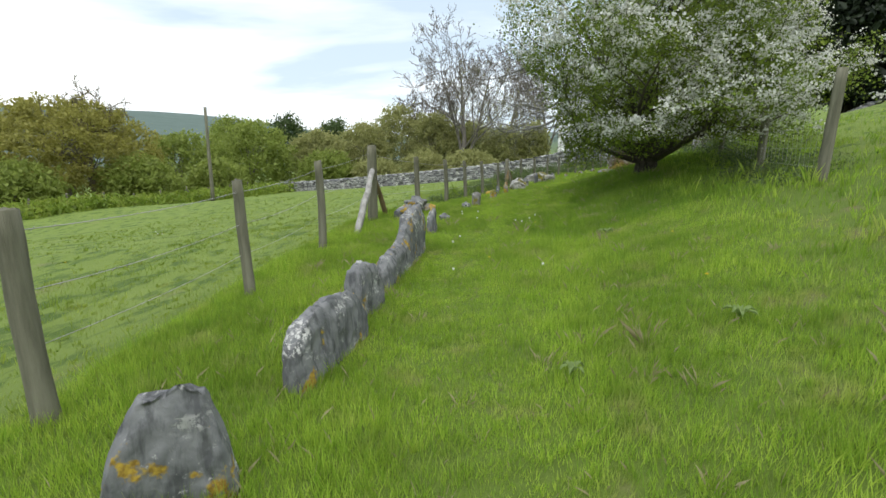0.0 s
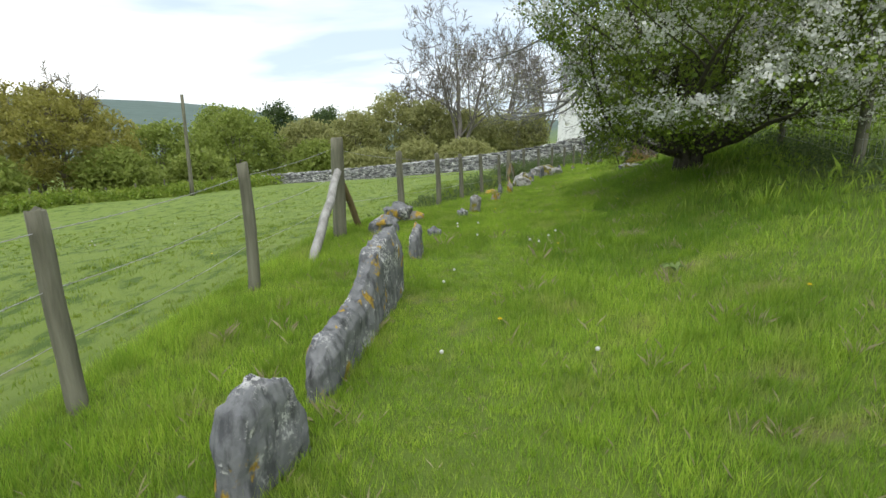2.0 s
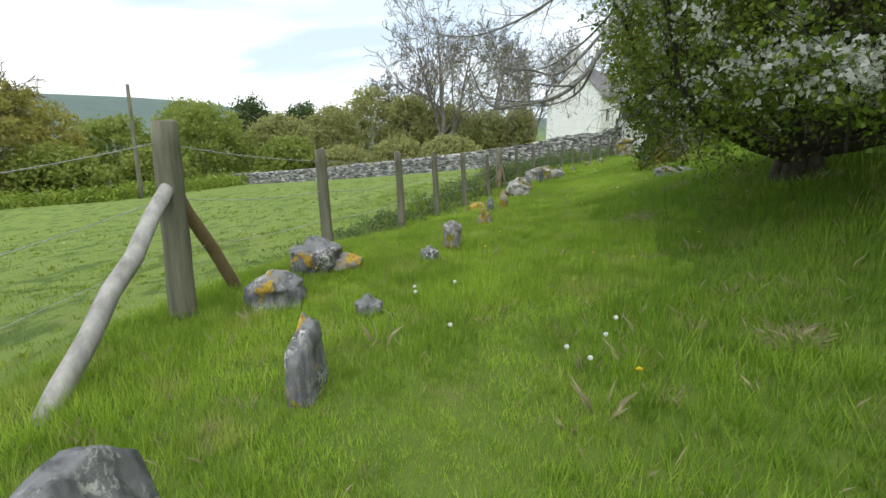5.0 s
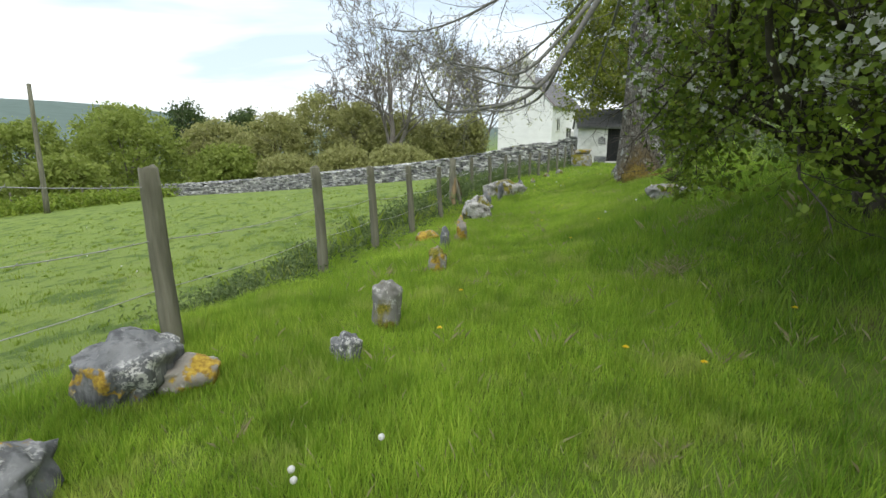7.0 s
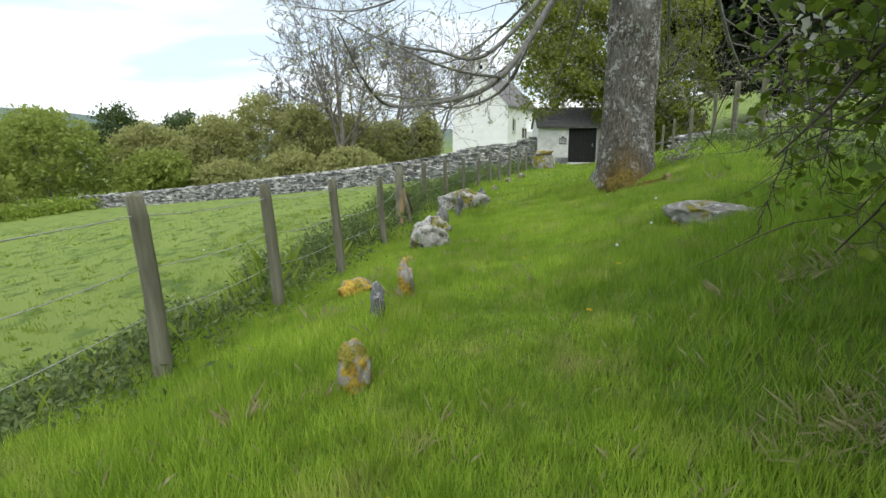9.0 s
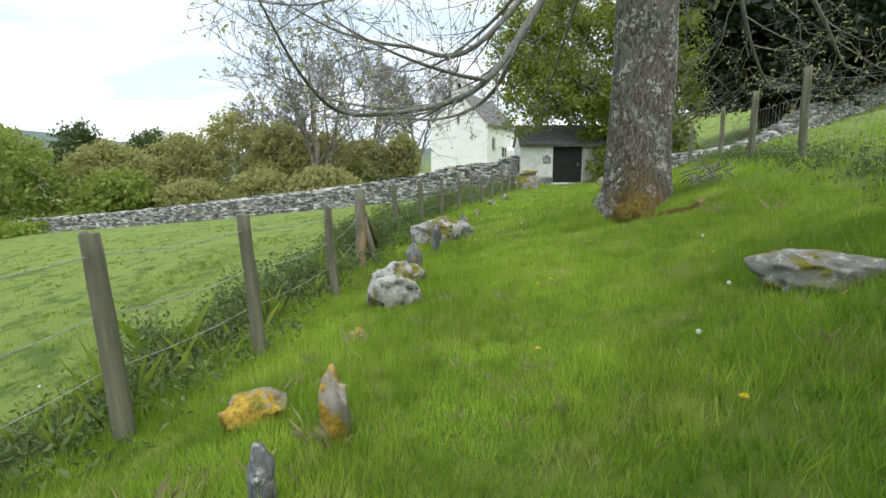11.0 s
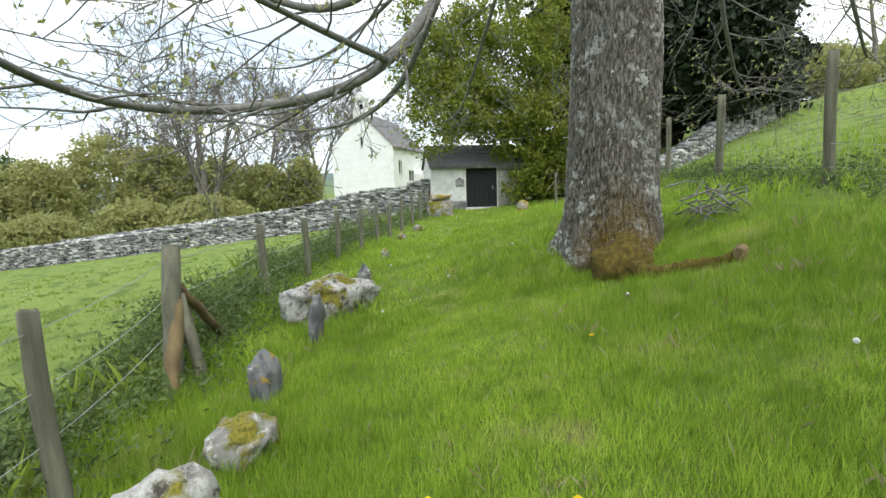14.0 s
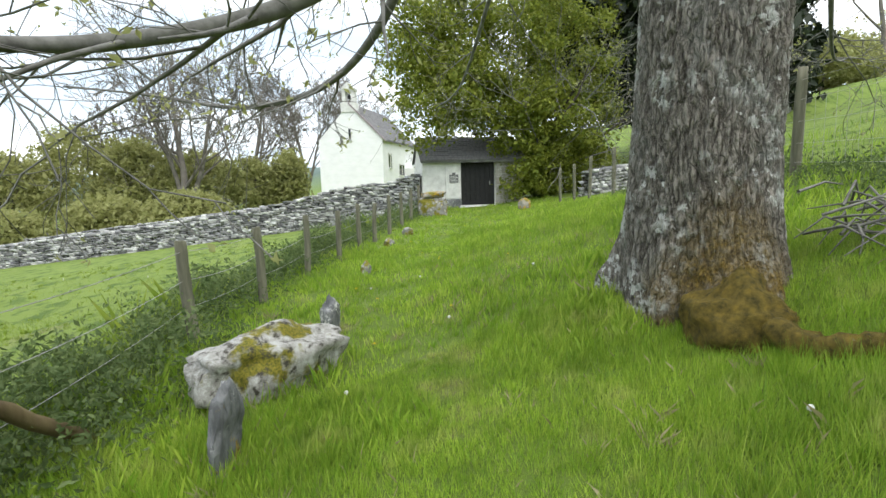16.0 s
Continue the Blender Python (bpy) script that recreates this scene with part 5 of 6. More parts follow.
def limb(points, r0, r1, twigs, length, droop=-0.35, seed=0):
    """A main limb through the given places, with side twigs that hang and turn up."""
    P = np.array(points, float) - (AX, AY, az)
    t = np.linspace(0, len(P) - 1, 7 * len(P))
    i = np.minimum(t.astype(int), len(P) - 2)
    g = (t - i)[:, None]
    m = np.gradient(P, axis=0)
    h00, h10, h01, h11 = 2 * g**3 - 3 * g**2 + 1, g**3 - 2 * g**2 + g, -2 * g**3 + 3 * g**2, g**3 - g**2
    Q = h00 * P[i] + h10 * m[i] + h01 * P[i + 1] + h11 * m[i + 1]
    R = r0 + (r1 - r0) * (np.linspace(0, 1, len(Q)) ** 0.75)
    R = R * 0.68
    limbs.append((Q, R, 0))
    for k in range(twigs):
        f = 0.25 + 0.75 * (k + rng.uniform(0, 1)) / twigs
        j = min(int(f * (len(Q) - 1)), len(Q) - 2)
        along = unit(Q[j + 1] - Q[j])
        side = unit(np.cross(along, (0, 0, 1))) * (1 if k % 2 else -1)
        w = along * 0.7 + side * rng.uniform(0.3, 1.0) + np.array([0, 0, droop * rng.uniform(0.2, 1.3)])
        sub = []
        grow(rng, Q[j], w, length * rng.uniform(0.5, 1.2), max(0.006, R[j] * 0.42), TWIG, 0, sub)
        limbs.extend((p, np.maximum(r, 0.0028), d + 1) for p, r, d in sub)


limb(((6.5, 19.0, 5.9), (5.7, 19.5, 4.7), (4.9, 19.6, 3.4), (4.25, 19.35, 2.65), (3.6, 19.3, 2.3), (2.75, 19.3, 2.15), (2.1, 18.2, 2.05), (1.7, 17.3, 2.25), (1.35, 16.7, 2.8)), 0.13, 0.012, 16, 1.3)
limb(((4.9, 19.6, 3.4), (4.75, 20.3, 2.7), (4.5, 21.2, 2.4), (3.9, 21.8, 2.3), (3.2, 22.3, 2.45), (2.4, 22.9, 2.6)), 0.07, 0.01, 10, 1.3)
limb(((6.4, 18.9, 5.9), (5.2, 18.8, 4.4), (3.85, 18.75, 2.95), (3.05, 19.1, 3.0), (2.2, 19.0, 3.1), (1.3, 18.6, 3.4)), 0.09, 0.01, 12, 1.3)
limb(((4.25, 19.35, 2.65), (3.4, 18.3, 2.55), (2.6, 17.6, 2.6), (1.9, 17.5, 2.9)), 0.05, 0.01, 9, 1.1)
limb(((3.6, 19.3, 2.3), (2.9, 20.0, 2.3), (2.0, 20.6, 2.5), (1.0, 21.0, 2.9)), 0.045, 0.01, 9, 1.2)
limb(((6.5, 19.4, 5.9), (6.0, 20.6, 5.2), (5.3, 22.2, 4.2), (4.4, 23.6, 3.6), (3.4, 24.8, 3.7)), 0.1, 0.012, 14, 1.7)
limb(((6.7, 19.5, 6.0), (7.0, 21.2, 5.4), (7.4, 23.0, 4.3), (7.6, 24.4, 3.2), (7.5, 25.2, 2.9)), 0.1, 0.012, 16, 1.6)
limb(((7.0, 19.3, 6.0), (8.3, 20.6, 5.3), (9.4, 22.0, 4.2), (10.2, 23.0, 3.3), (10.6, 23.6, 3.1)), 0.1, 0.012, 16, 1.6)
limb(((7.1, 19.1, 5.6), (8.3, 19.4, 4.8), (9.3, 19.8, 3.5), (10.2, 20.2, 2.9), (11.0, 20.4, 3.0)), 0.09, 0.01, 16, 1.4)
limb(((7.0, 18.8, 5.4), (7.9, 18.3, 4.7), (8.7, 18.1, 3.6), (9.4, 18.2, 2.9), (9.9, 18.4, 2.9)), 0.08, 0.01, 14, 1.2)
limb(((6.8, 18.6, 5.6), (7.4, 17.6, 5.0), (8.2, 16.8, 4.2), (9.0, 16.4, 3.7), (10.0, 16.2, 3.8)), 0.08, 0.01, 12, 1.3)
limb(((6.4, 18.7, 5.8), (5.6, 17.6, 5.1), (4.6, 16.6, 4.5), (3.6, 15.9, 4.2), (2.6, 15.4, 4.3)), 0.09, 0.012, 12, 1.4)
limb(((6.3, 19.2, 6.2), (4.9, 20.0, 5.6), (3.4, 21.0, 4.7), (2.0, 22.0, 4.3), (0.6, 22.8, 4.5)), 0.1, 0.012, 14, 1.6)
for k in range(6):
    a = k * 1.05 + 0.4
    limb(((6.7, 19.0, 6.6), (6.7 + 1.2 * math.cos(a), 19 + 1.2 * math.sin(a), 8.2), (6.7 + 2.8 * math.cos(a), 19 + 2.8 * math.sin(a), 9.6), (6.7 + 4.2 * math.cos(a), 19 + 4.2 * math.sin(a), 10.2)), 0.14, 0.02, 8, 1.6, 0.2)
for b in limbs:
    if b[2] == 0:
        part("limb", branch_mesh("limb", [b], BARK_PALE, (0,)), ash, "smooth grey limb")
tagged(part("branchwork", branch_mesh("branchwork", limbs, BARK_PALE, (1, 2, 3)), ash, "thin drooping twigs"), kind="stuff")
buds = np.array([p[-1] for p, r, d in limbs if d == 3])
pile = Pile()
pile.add(*leaves_at(rng, np.repeat(buds, 2, 0) + rng.normal(0, 0.012, (2 * len(buds), 3)), 0.045, 0.45))
tagged(part("bud_growth", pile.mesh("bud_growth", OLIVE_LEAF), ash, "small opening buds"), kind="stuff")
# heap of cut sticks beside the trunk
sticks = thing("stick_heap", "heap of dead grey sticks at the foot of the ash", "sticks", at=(7.35, 18.35, land_at(7.35, 18.35)))
for k in range(26):
    a = rng.uniform(0, 6.28)
    c = rng.normal(0, 0.13, 2)
    L = rng.uniform(0.25, 0.55)
    z = abs(rng.normal(0.12, 0.10))
    P = [(c[0] - math.cos(a) * L / 2, c[1] - math.sin(a) * L / 2, z), (c[0] + rng.normal(0, 0.07), c[1] + rng.normal(0, 0.07), z + rng.uniform(0.02, 0.16)), (c[0] + math.cos(a) * L / 2, c[1] + math.sin(a) * L / 2, z + rng.normal(0.0, 0.10))]
    pile = Pile()
    pile.add(*tube(P, [0.011, 0.008, 0.004], 5))
    part("stick", pile.mesh("stick", BARK_PALE), sticks)

# ---- leafy tree over the shed, and the yew ----
rng = np.random.default_rng(55)
GX, GY = 17.4, 37.4
gz = land_at(GX, GY)
green = thing("leafy_tree", "bushy tree with yellow-green young leaves over the shed", "tree", at=(GX, GY, gz))
limbs = []
spec = ((6, 0.14, 0.04, 7, 50, 0.65, 0.6, 0.15), (5, 0.2, 0.0, 6, 50, 0.55, 0.5, 0.2), (4, 0.24, -0.03, 4, 45, 0.5, 0.5, 0.2), (3, 0.26, -0.04, 0, 45, 0.5, 0.5, 0.2))
for k, (x, y, z) in enumerate(((-0.6, -0.5, 1), (0.5, -0.4, 1), (0, 0.4, 1.2), (-0.9, 0.1, 0.8), (0.9, -0.2, 0.8), (0.1, -0.8, 0.9))):
    grow(rng, (0.1 * x, 0.1 * y, 0), (x, y, z), 7.2, 0.13, spec, 0, limbs)
part("trunk", branch_mesh("trunk", limbs, BARK_DARK, (0,)), green)
tagged(part("branchwork", branch_mesh("branchwork", limbs, BARK_PALE, (1, 2, 3)), green), kind="stuff")
blobs = [(-1.6, -2.6, 3.9, 1.7, 1.2, 1.2), (0.4, -3.0, 3.6, 1.6, 1.2, 1.4), (1.8, -2.4, 1.6, 1.7, 1.1, 1.5), (-3.2, -1.6, 4.6, 1.9, 1.8, 1.7), (-1.6, -2.0, 6.2, 2.3, 1.8, 2.0), (-0.5, -1.2, 8.3, 2.6, 2.2, 2.2), (1.6, -1.6, 6.3, 2.4, 2.0, 2.4), (2.2, -1.2, 3.6, 2.3, 1.8, 2.4), (0.9, -2.4, 2.6, 1.5, 1.1, 1.9), (3.4, -0.6, 1.6, 1.6, 1.2, 1.5), (1.0, 0.5, 9.8, 2.8, 2.4, 2.0), (3.8, 0.2, 7.2, 2.2, 2.2, 2.6), (-3.0, 0.4, 7.4, 2.0, 2.0, 1.8), (-4.3, -1.0, 6.2, 1.9, 1.6, 1.8), (-5.3, -1.0, 6.4, 1.7, 1.4, 1.6), (-5.2, -1.3, 4.9, 1.6, 1.2, 1.3), (-4.5, -0.4, 8.2, 1.8, 1.6, 1.6)]
low = [(-5.6, -2.0, 3.3, 1.3, 0.9, 1.0), (-4.4, -2.2, 4.2, 1.5, 1.0, 1.2), (-1.7, -2.7, 1.9, 1.0, 0.7, 1.6), (-0.4, -2.6, 1.7, 1.1, 0.8, 1.6), (0.2, -1.9, 1.4, 1.3, 1.0, 1.5), (1.8, -1.8, 1.2, 1.4, 1.0, 1.4), (3.2, -1.0, 1.2, 1.4, 1.0, 1.3), (-0.6, -2.9, 3.6, 1.8, 1.0, 1.1), (-2.6, -2.4, 3.9, 1.6, 1.1, 1.1)]
pile = Pile()
pile.add(*leaves_at(rng, clump_places(rng, low, 420, 70, 0.24), 0.15, 0.6))
pile.add(*leaves_at(rng, clump_places(rng, blobs, 920, 70, 0.27), 0.15, 0.6))
tagged(part("leaves", pile.mesh("leaves", HOLLY_LEAF), green), kind="stuff")

YX, YY = 29.5, 38.5
yz = land_at(YX, YY)
yew = thing("yew_tree", "huge dark evergreen yew on the hillside", "tree", at=(YX, YY, yz))
limbs = []
for k in range(5):
    a = k * 1.3
    grow(rng, (0.2 * math.cos(a), 0.2 * math.sin(a), -0.3), (0.5 * math.cos(a), 0.5 * math.sin(a), 1), 9, 0.3, spec, 0, limbs)
part("trunk", branch_mesh("trunk", limbs, BARK_DARK, (0,)), yew)
tagged(part("branchwork", branch_mesh("branchwork", limbs, BARK_DARK, (1, 2)), yew), kind="stuff")
blobs = [(0, 0, 6, 6.5, 6, 4.5), (-4.5, -1, 4.2, 4, 3.6, 3), (4.0, -1, 4.0, 4.2, 3.6, 2.8), (0, -3, 3.4, 4.5, 3, 2.6), (-2, 0, 10, 4.5, 4, 3.5), (2.6, 0, 10, 4.5, 4, 3.5), (-7, 0, 5.5, 3.4, 3, 3), (6.2, 0, 6.4, 3.4, 3, 3), (0, 0, 13, 3.6, 3.2, 2.8)]
pile = Pile()
pile.add(*leaves_at(rng, clump_places(rng, blobs, 1100, 60, 0.42), 0.46, 0.55))
tagged(part("foliage", pile.mesh("foliage", YEW_LEAF), yew), kind="stuff")


# ---- grass and flowers ----
def blades(rng, n, x0, x1, y0, y1, keep, h_lo, h_hi, width, bend=0.5, tufted=0.5, slim=False):
    """Bent blades on the land where keep(x, y, offset, chance) allows, most of them in tufts: verts and faces."""
    x, y = rng.uniform(x0, x1, n), rng.uniform(y0, y1, n)
    la = rng.uniform(0, 2 * np.pi, n)
    vigour = np.ones(n)
    m = int(n * tufted)
    tufts = max(1, m // 16)
    own = rng.integers(0, tufts, m)
    tx, ty = rng.uniform(x0, x1, tufts), rng.uniform(y0, y1, tufts)
    tv = np.exp(rng.normal(0.0, 0.24, tufts))
    dx, dy = rng.normal(0, 0.024, m) * tv[own], rng.normal(0, 0.024, m) * tv[own]
    x[:m], y[:m], vigour[:m] = tx[own] + dx, ty[own] + dy, tv[own]
    la[:m] = np.arctan2(dy, dx) + rng.normal(0, 0.5, m)
    d = fence_offset(x, y)
    k = keep(x, y, d, rng.uniform(0, 1, n))
    x, y, d, la, vigour = x[k], y[k], d[k], la[k], vigour[k]
    n = len(x)
    z = land(x, y) - 0.012
    patch = 0.62 + 0.75 * (np.sin(x * 2.1 + 1.3 * np.sin(y * 1.7)) * np.cos(y * 1.9 + np.sin(x * 2.6)) * 0.5 + 0.5)
    h = rng.uniform(h_lo, h_hi, n) * patch * vigour
    if h_lo > 0.035:  # trodden line along the row of stones
        h *= 1 - 0.42 * np.exp(-((d - 2.15 - 0.2 * np.sin(y * 0.8)) / 0.42) ** 2)
    a = rng.uniform(0, 2 * np.pi, n)
    ca, sa = np.cos(a), np.sin(a)
    lean = h * rng.uniform(0.15, 1.0, n) * bend
    lx, ly = np.cos(la) * lean, np.sin(la) * lean
    w = width * rng.uniform(0.6, 1.3, n)
    if slim:
        P = np.stack([np.stack([x - ca * w, y - sa * w, z], 1), np.stack([x + ca * w, y + sa * w, z], 1), np.stack([x + lx, y + ly, z + h], 1)], 1).reshape(-1, 3)
        return P, np.arange(3 * n).reshape(-1, 3)
    P = np.stack([
        np.stack([x - ca * w, y - sa * w, z], 1), np.stack([x + ca * w, y + sa * w, z], 1),
        np.stack([x + ca * w * 0.8 + lx * 0.35, y + sa * w * 0.8 + ly * 0.35, z + h * 0.55], 1), np.stack([x + lx, y + ly, z + h * 0.97], 1)], 1).reshape(-1, 3)
    i = np.arange(n)[:, None] * 4
    return P, np.concatenate([i + (0, 1, 2), i + (0, 2, 3)])


def grass(name, label, material, rows, seed):
    rng = np.random.default_rng(seed)
    pile = Pile()
    for row in rows:
        pile.add(*blades(rng, *row))
    return tagged(new(name, pile.mesh(name, material)), label, "grass", kind="stuff")


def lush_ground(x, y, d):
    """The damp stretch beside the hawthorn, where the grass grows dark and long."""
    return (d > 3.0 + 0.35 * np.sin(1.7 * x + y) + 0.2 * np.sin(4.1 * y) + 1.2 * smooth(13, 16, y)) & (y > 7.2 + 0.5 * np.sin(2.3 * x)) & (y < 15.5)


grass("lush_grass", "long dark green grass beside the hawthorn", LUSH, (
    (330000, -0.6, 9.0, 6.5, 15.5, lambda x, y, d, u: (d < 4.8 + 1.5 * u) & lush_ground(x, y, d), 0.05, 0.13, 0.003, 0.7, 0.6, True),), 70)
grass("grass", "long bright green grass of the walk", GRASS, (
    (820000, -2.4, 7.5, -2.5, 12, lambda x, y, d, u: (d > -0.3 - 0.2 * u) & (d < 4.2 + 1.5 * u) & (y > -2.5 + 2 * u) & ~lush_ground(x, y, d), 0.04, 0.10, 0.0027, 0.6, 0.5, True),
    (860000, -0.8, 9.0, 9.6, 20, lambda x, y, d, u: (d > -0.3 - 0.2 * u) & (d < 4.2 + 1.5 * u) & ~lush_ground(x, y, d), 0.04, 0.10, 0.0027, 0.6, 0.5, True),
    (110000, 2.0, 16, 19, 27, lambda x, y, d, u: (d > -0.4) & (d < 5 + 1.5 * u), 0.05, 0.13, 0.005),
    (45000, 4.0, 17, 26, 36, lambda x, y, d, u: (d > -0.2) & (d < 5 + 1.5 * u), 0.04, 0.10, 0.008),
    (90000, 0.5, 15, -2, 24, lambda x, y, d, u: (d >= 4.4 + u) & (d < 7 + 4 * u), 0.06, 0.16, 0.0055)), 71)
grass("tall_grass", "taller pale seeding grass along the stones and fence", MEADOW, (
    (90000, -2.6, 4.2, -1, 22, lambda x, y, d, u: (np.abs(d - 0.2) < 0.5) & (u < 0.8), 0.06, 0.125, 0.0026, 0.7, 0.5, True),
    (36000, -2.2, 4.2, 0, 21, lambda x, y, d, u: (np.abs(d - 1.15) < 0.35) & (u < 0.6), 0.06, 0.12, 0.0026, 0.7, 0.5, True)), 72)
grass("meadow_grass", "short grazed meadow grass", MEADOW, (
    (110000, -8, 5, 0, 27, lambda x, y, d, u: (d < -0.3) & (d > -4.5), 0.02, 0.055, 0.004),
    (60000, -20, 6, 0, 36, lambda x, y, d, u: (d < -3) & (d > -15), 0.02, 0.06, 0.008)), 73)
grass("dry_grass", "dead straw-coloured grass tufts", DRY, (
    (2600, 2.2, 3.4, 11.0, 12.2, lambda x, y, d, u: ((x - 2.8) ** 2 / 0.13 + (y - 11.5) ** 2 / 0.03 < 1 - 0.5 * u), 0.035, 0.075, 0.0014, 1.8),
    (2200, 3.2, 4.4, 11.9, 13.1, lambda x, y, d, u: ((x - 3.8) ** 2 / 0.12 + (y - 12.5) ** 2 / 0.03 < 1 - 0.5 * u), 0.035, 0.075, 0.0014, 1.8),
    (2200, 2.1, 2.8, 8.1, 8.8, lambda x, y, d, u: ((x - 2.43) ** 2 / 0.04 + (y - 8.44) ** 2 / 0.02 < 1 - 0.5 * u), 0.035, 0.07, 0.0014, 1.8),
    (9000, -1, 8, 0, 24, lambda x, y, d, u: (np.abs(d - 2.15 - 0.2 * np.sin(y * 0.8)) < 0.3) & (np.sin(x * 3.1 + y) * np.sin(y * 2.2) > 0.1), 0.02, 0.05, 0.0018, 2.2),
    (24000, -2, 8, -1, 24, lambda x, y, d, u: (d > 0.3) & (d < 5), 0.04, 0.10, 0.0014, 1.0)), 74)
# rough herbage in the ditch beyond the fence, and along the right bank
rng = np.random.default_rng(75)


def herbs(name, label, count, place, size, spread, lift, leaf, seed):
    rng = np.random.default_rng(seed)
    x, y, h = place(rng, count)
    c = np.stack([x, y, land(x, y) + rng.uniform(0.02, 1, count) ** 1.3 * h + lift], 1)
    c = np.repeat(c, 5, 0) + rng.normal(0, spread, (count * 5, 3))
    c[:, 2] = np.maximum(c[:, 2], land(c[:, 0], c[:, 1]) + 0.015)
    pile = Pile()
    pile.add(*leaves_at(rng, c, size, 0.4))
    return tagged(new(name, pile.mesh(name, leaf)), label, "weeds", kind="stuff")


def ditch(rng, n):
    y = 13.0 + 21 * rng.uniform(0, 1, n)
    d = -0.70 + rng.normal(0, 0.36, n) + 0.38 * smooth(17.5, 20, y)
    x = np.interp(y, FENCE_Y, FENCE_X) + d * 1.1
    clump = np.clip(0.5 + 0.9 * np.sin(y * 2.3 + 2 * np.sin(x * 1.9)) * np.cos(x * 2.7), 0.1, 1)
    return x, y, (0.08 + 0.46 * smooth(13.0, 17.5, y)) * clump


herbs("ditch_herbage", "grey-green rank weeds along the foot of the fence", 17000, ditch, 0.052, 0.06, 0.0, ROUGH, 76)


def right_bank(rng, n):
    y = rng.uniform(7, 26, n)
    line = np.interp(y, [p[1] for p in RIGHT_POSTS], [p[0] for p in RIGHT_POSTS])
    return line + rng.normal(0.1, 0.35, n), y, 0.05 + 0.17 * np.abs(np.sin(y * 1.7))


herbs("bank_herbage", "weeds and nettles along the hillside fence", 3500, right_bank, 0.05, 0.06, 0.0, ROUGH, 77)


def field_edge(rng, n):
    f = rng.uniform(0, 1, n)
    return -27 + 11.5 * f + rng.normal(0, 0.9, n), 24 + 27 * f + rng.normal(0, 0.9, n), np.full(n, 0.7)


herbs("meadow_edge_grass", "pale rank grass along the far edge of the meadow", 4000, field_edge, 0.27, 0.18, 0.0, MEADOW, 78)


# dandelions: yellow heads, white clocks
def dandelion_mesh(kind):
    bm = bmesh.new()
    if kind == "clock":
        bmesh.ops.create_icosphere(bm, subdivisions=2, radius=0.014)
        for v in bm.verts:
            v.co *= 1 + 0.12 * noise.noise(v.co * 150)
    else:
        for ring, (r, z) in enumerate(((0.02, 0.0), (0.014, 0.004), (0.008, 0.007))):
            for k in range(12):
                a = k * math.pi / 6 + ring * 0.26
                c, s = math.cos(a), math.sin(a)
                q = [bm.verts.new(p) for p in ((0, 0, z - 0.004), (r * c * 0.7 - s * 0.003, r * s * 0.7 + c * 0.003, z), (r * c, r * s, z + 0.002), (r * c * 0.7 + s * 0.003, r * s * 0.7 - c * 0.003, z))]
                bm.faces.new(q)
    me = bpy.data.meshes.new("head")
    bm.to_mesh(me)
    bm.free()
    me.materials.append(CLOCK if kind == "clock" else YELLOW)
    return me


STALK = Pile()
STALK.add(*tube([(0, 0, -0.16), (0.006, 0.003, -0.06), (0, 0, 0)], [0.0022, 0.002, 0.0018], 5))
STALK_MESH = STALK.mesh("stalk", GRASS)
HEADS = {"clock": dandelion_mesh("clock"), "flower": dandelion_mesh("flower")}


def dandelion(kind, x, y, h):
    d = thing("dandelion", "white dandelion clock on a thin stalk" if kind == "clock" else "yellow dandelion flower in the grass", "flower", "dandelions", (x, y, land_at(x, y) + h))
    part("head", HEADS[kind], d)
    part("stalk", STALK_MESH, d)
    return d


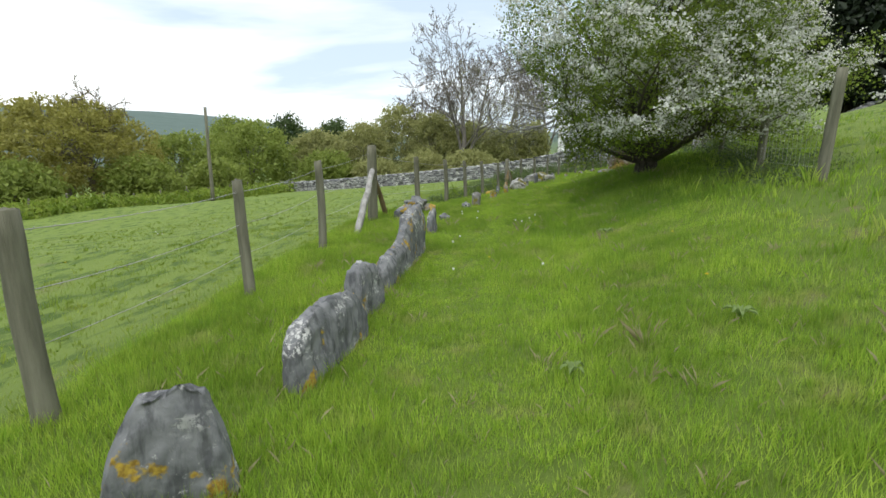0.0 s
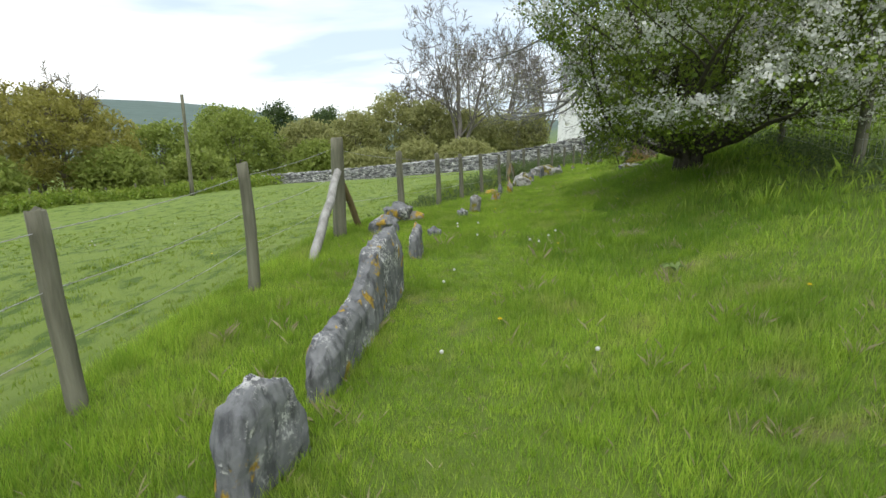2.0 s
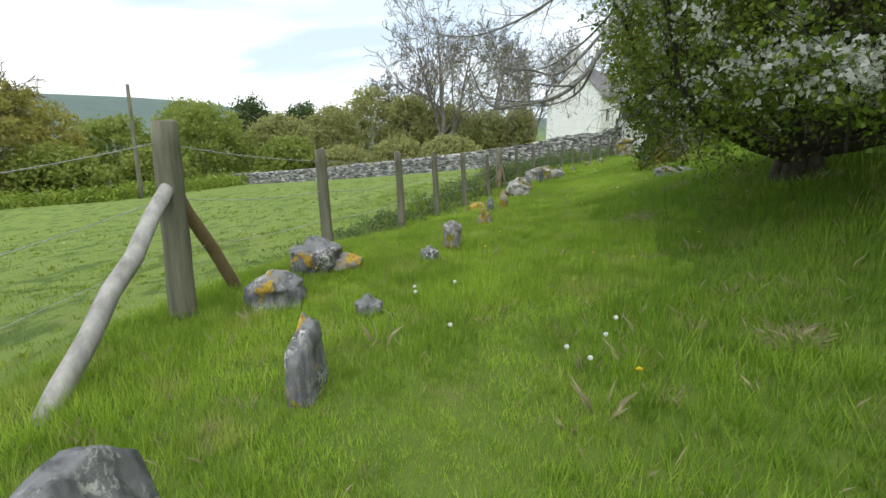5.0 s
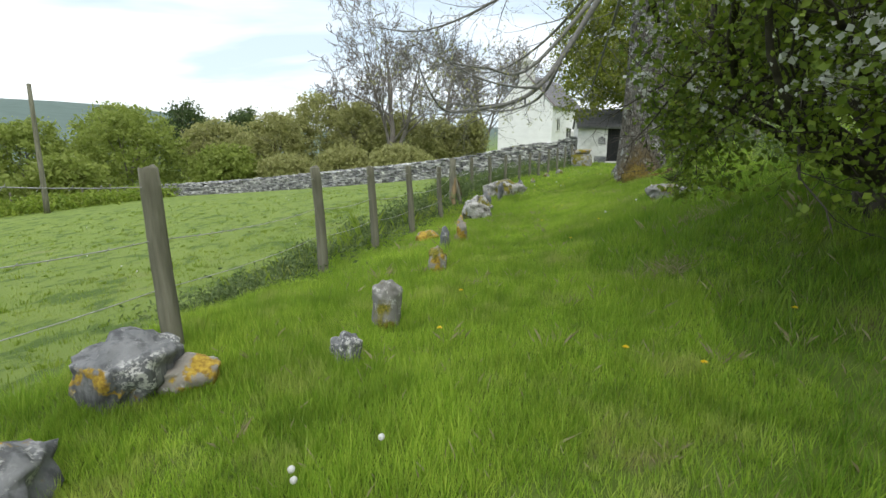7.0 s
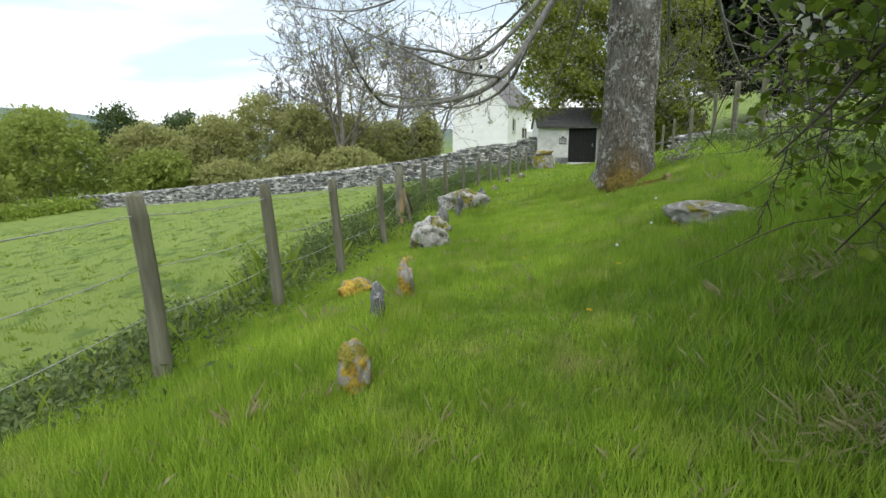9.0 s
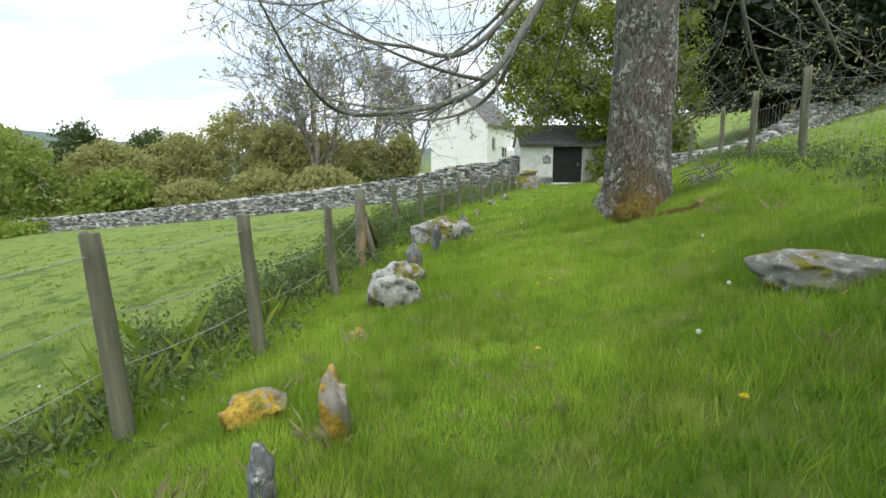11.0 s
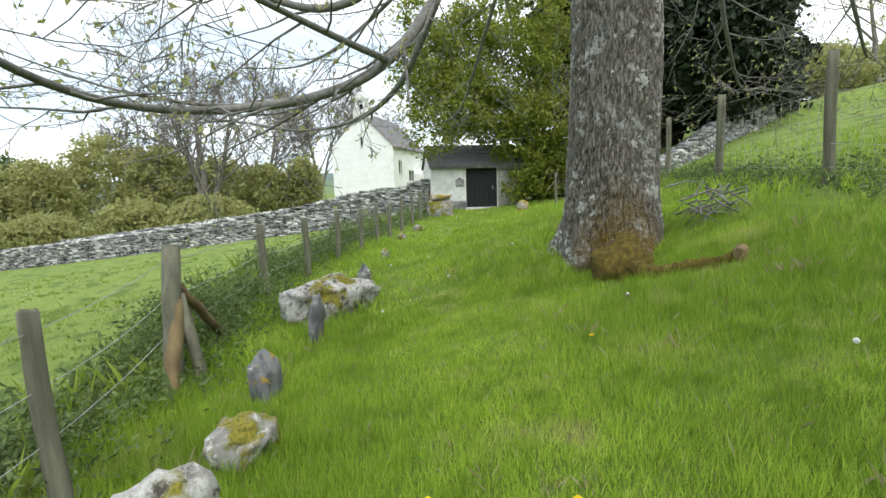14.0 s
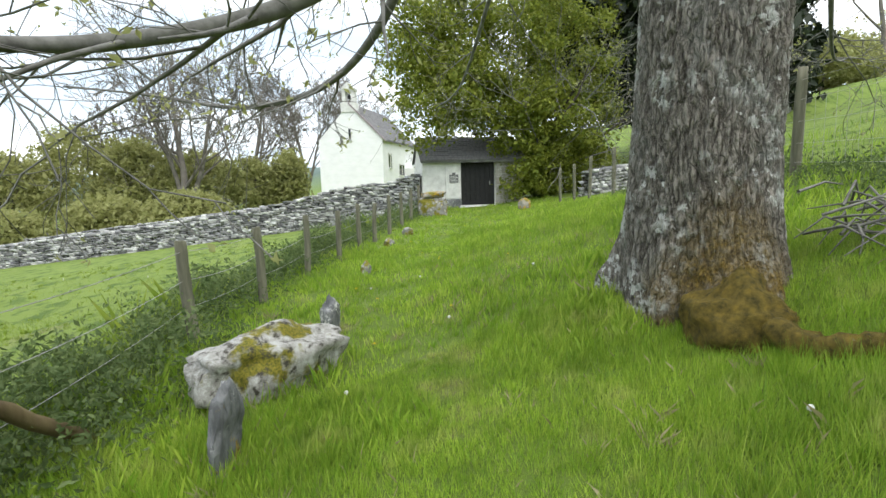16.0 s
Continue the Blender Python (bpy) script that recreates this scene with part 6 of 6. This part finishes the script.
rng = np.random.default_rng(79)
for x, y in ((0.113, 5.33), (1.03, 5.11), (0.14, 6.9), (1.3, 8.34), (1.47, 8.6), (1.22, 8.5), (0.365, 9.65), (0.25, 7.3), (1.6, 8.8), (0.6, 8.9)):
    dandelion("clock", x, y, 0.13)
for x, y in ((2.04, 3.81), (2.49, 5.46), (1.5, 8.2), (0.55, 5.9), (3.6, 16.1), (3.75, 16.15), (1.05, 10.9), (2.6, 12.8), (2.9, 14.6), (3.2, 13.5)):
    dandelion("flower", x, y, 0.11)
for k in range(34):
    y = rng.uniform(9, 33)
    d = rng.uniform(1.4, 3.6)
    x = float(np.interp(y, FENCE_Y, FENCE_X)) + d * 1.15
    dandelion("clock" if rng.uniform() < 0.45 else "flower", x, y, 0.09)
for k in range(26):
    y = rng.uniform(9, 36)
    d = rng.uniform(-14, -2)
    x = float(np.interp(y, FENCE_Y, FENCE_X)) + d
    dandelion("clock" if rng.uniform() < 0.7 else "flower", x, y, 0.05)


# broad-leaved docks in the lawn
def dock_plant(x, y, seed, size=0.2):
    rng = np.random.default_rng(seed)
    plant = thing("dock_plant", "rosette of broad grey-green leaves in the lawn", "plant", "broad-leaved plants", (x, y, land_at(x, y)))
    for k in range(7):
        a, L, w = k * 0.9 + rng.normal(0, 0.2), size * rng.uniform(0.7, 1.2), size * 0.16
        v, f = [], []
        for i in range(6):
            t = i / 5
            half = w * math.sin(math.pi * (0.08 + 0.9 * t)) + 0.003
            r, z = L * t, 0.03 + 0.05 * math.sin(t * 2.6)
            for s in (-1, 0, 1):
                v.append((math.cos(a) * r - math.sin(a) * half * s, math.sin(a) * r + math.cos(a) * half * s, z + (0.012 if s else 0) + rng.normal(0, 0.004)))
        for i in range(5):
            for s in (0, 1):
                f.append((3 * i + s, 3 * i + s + 1, 3 * i + s + 4, 3 * i + s + 3))
        part("leaf", mesh_of("leaf", v, f, DOCK_LEAF, True), plant)


for k, (x, y) in enumerate(((0.75, 2.75), (1.9, 3.1), (2.15, 6.6))):
    dock_plant(x, y, 90 + k, 0.08 + 0.015 * (k % 3))


# tall rank grass in the ditch
grass("ditch_grass", "rank tall grass beside the field fence", MEADOW, (
    (56000, -1, 12, 13.2, 34, lambda x, y, d, u: (np.abs(d + 0.65) < 0.5) & (u < 0.7), 0.12, 0.34, 0.0036, 0.6),), 80)
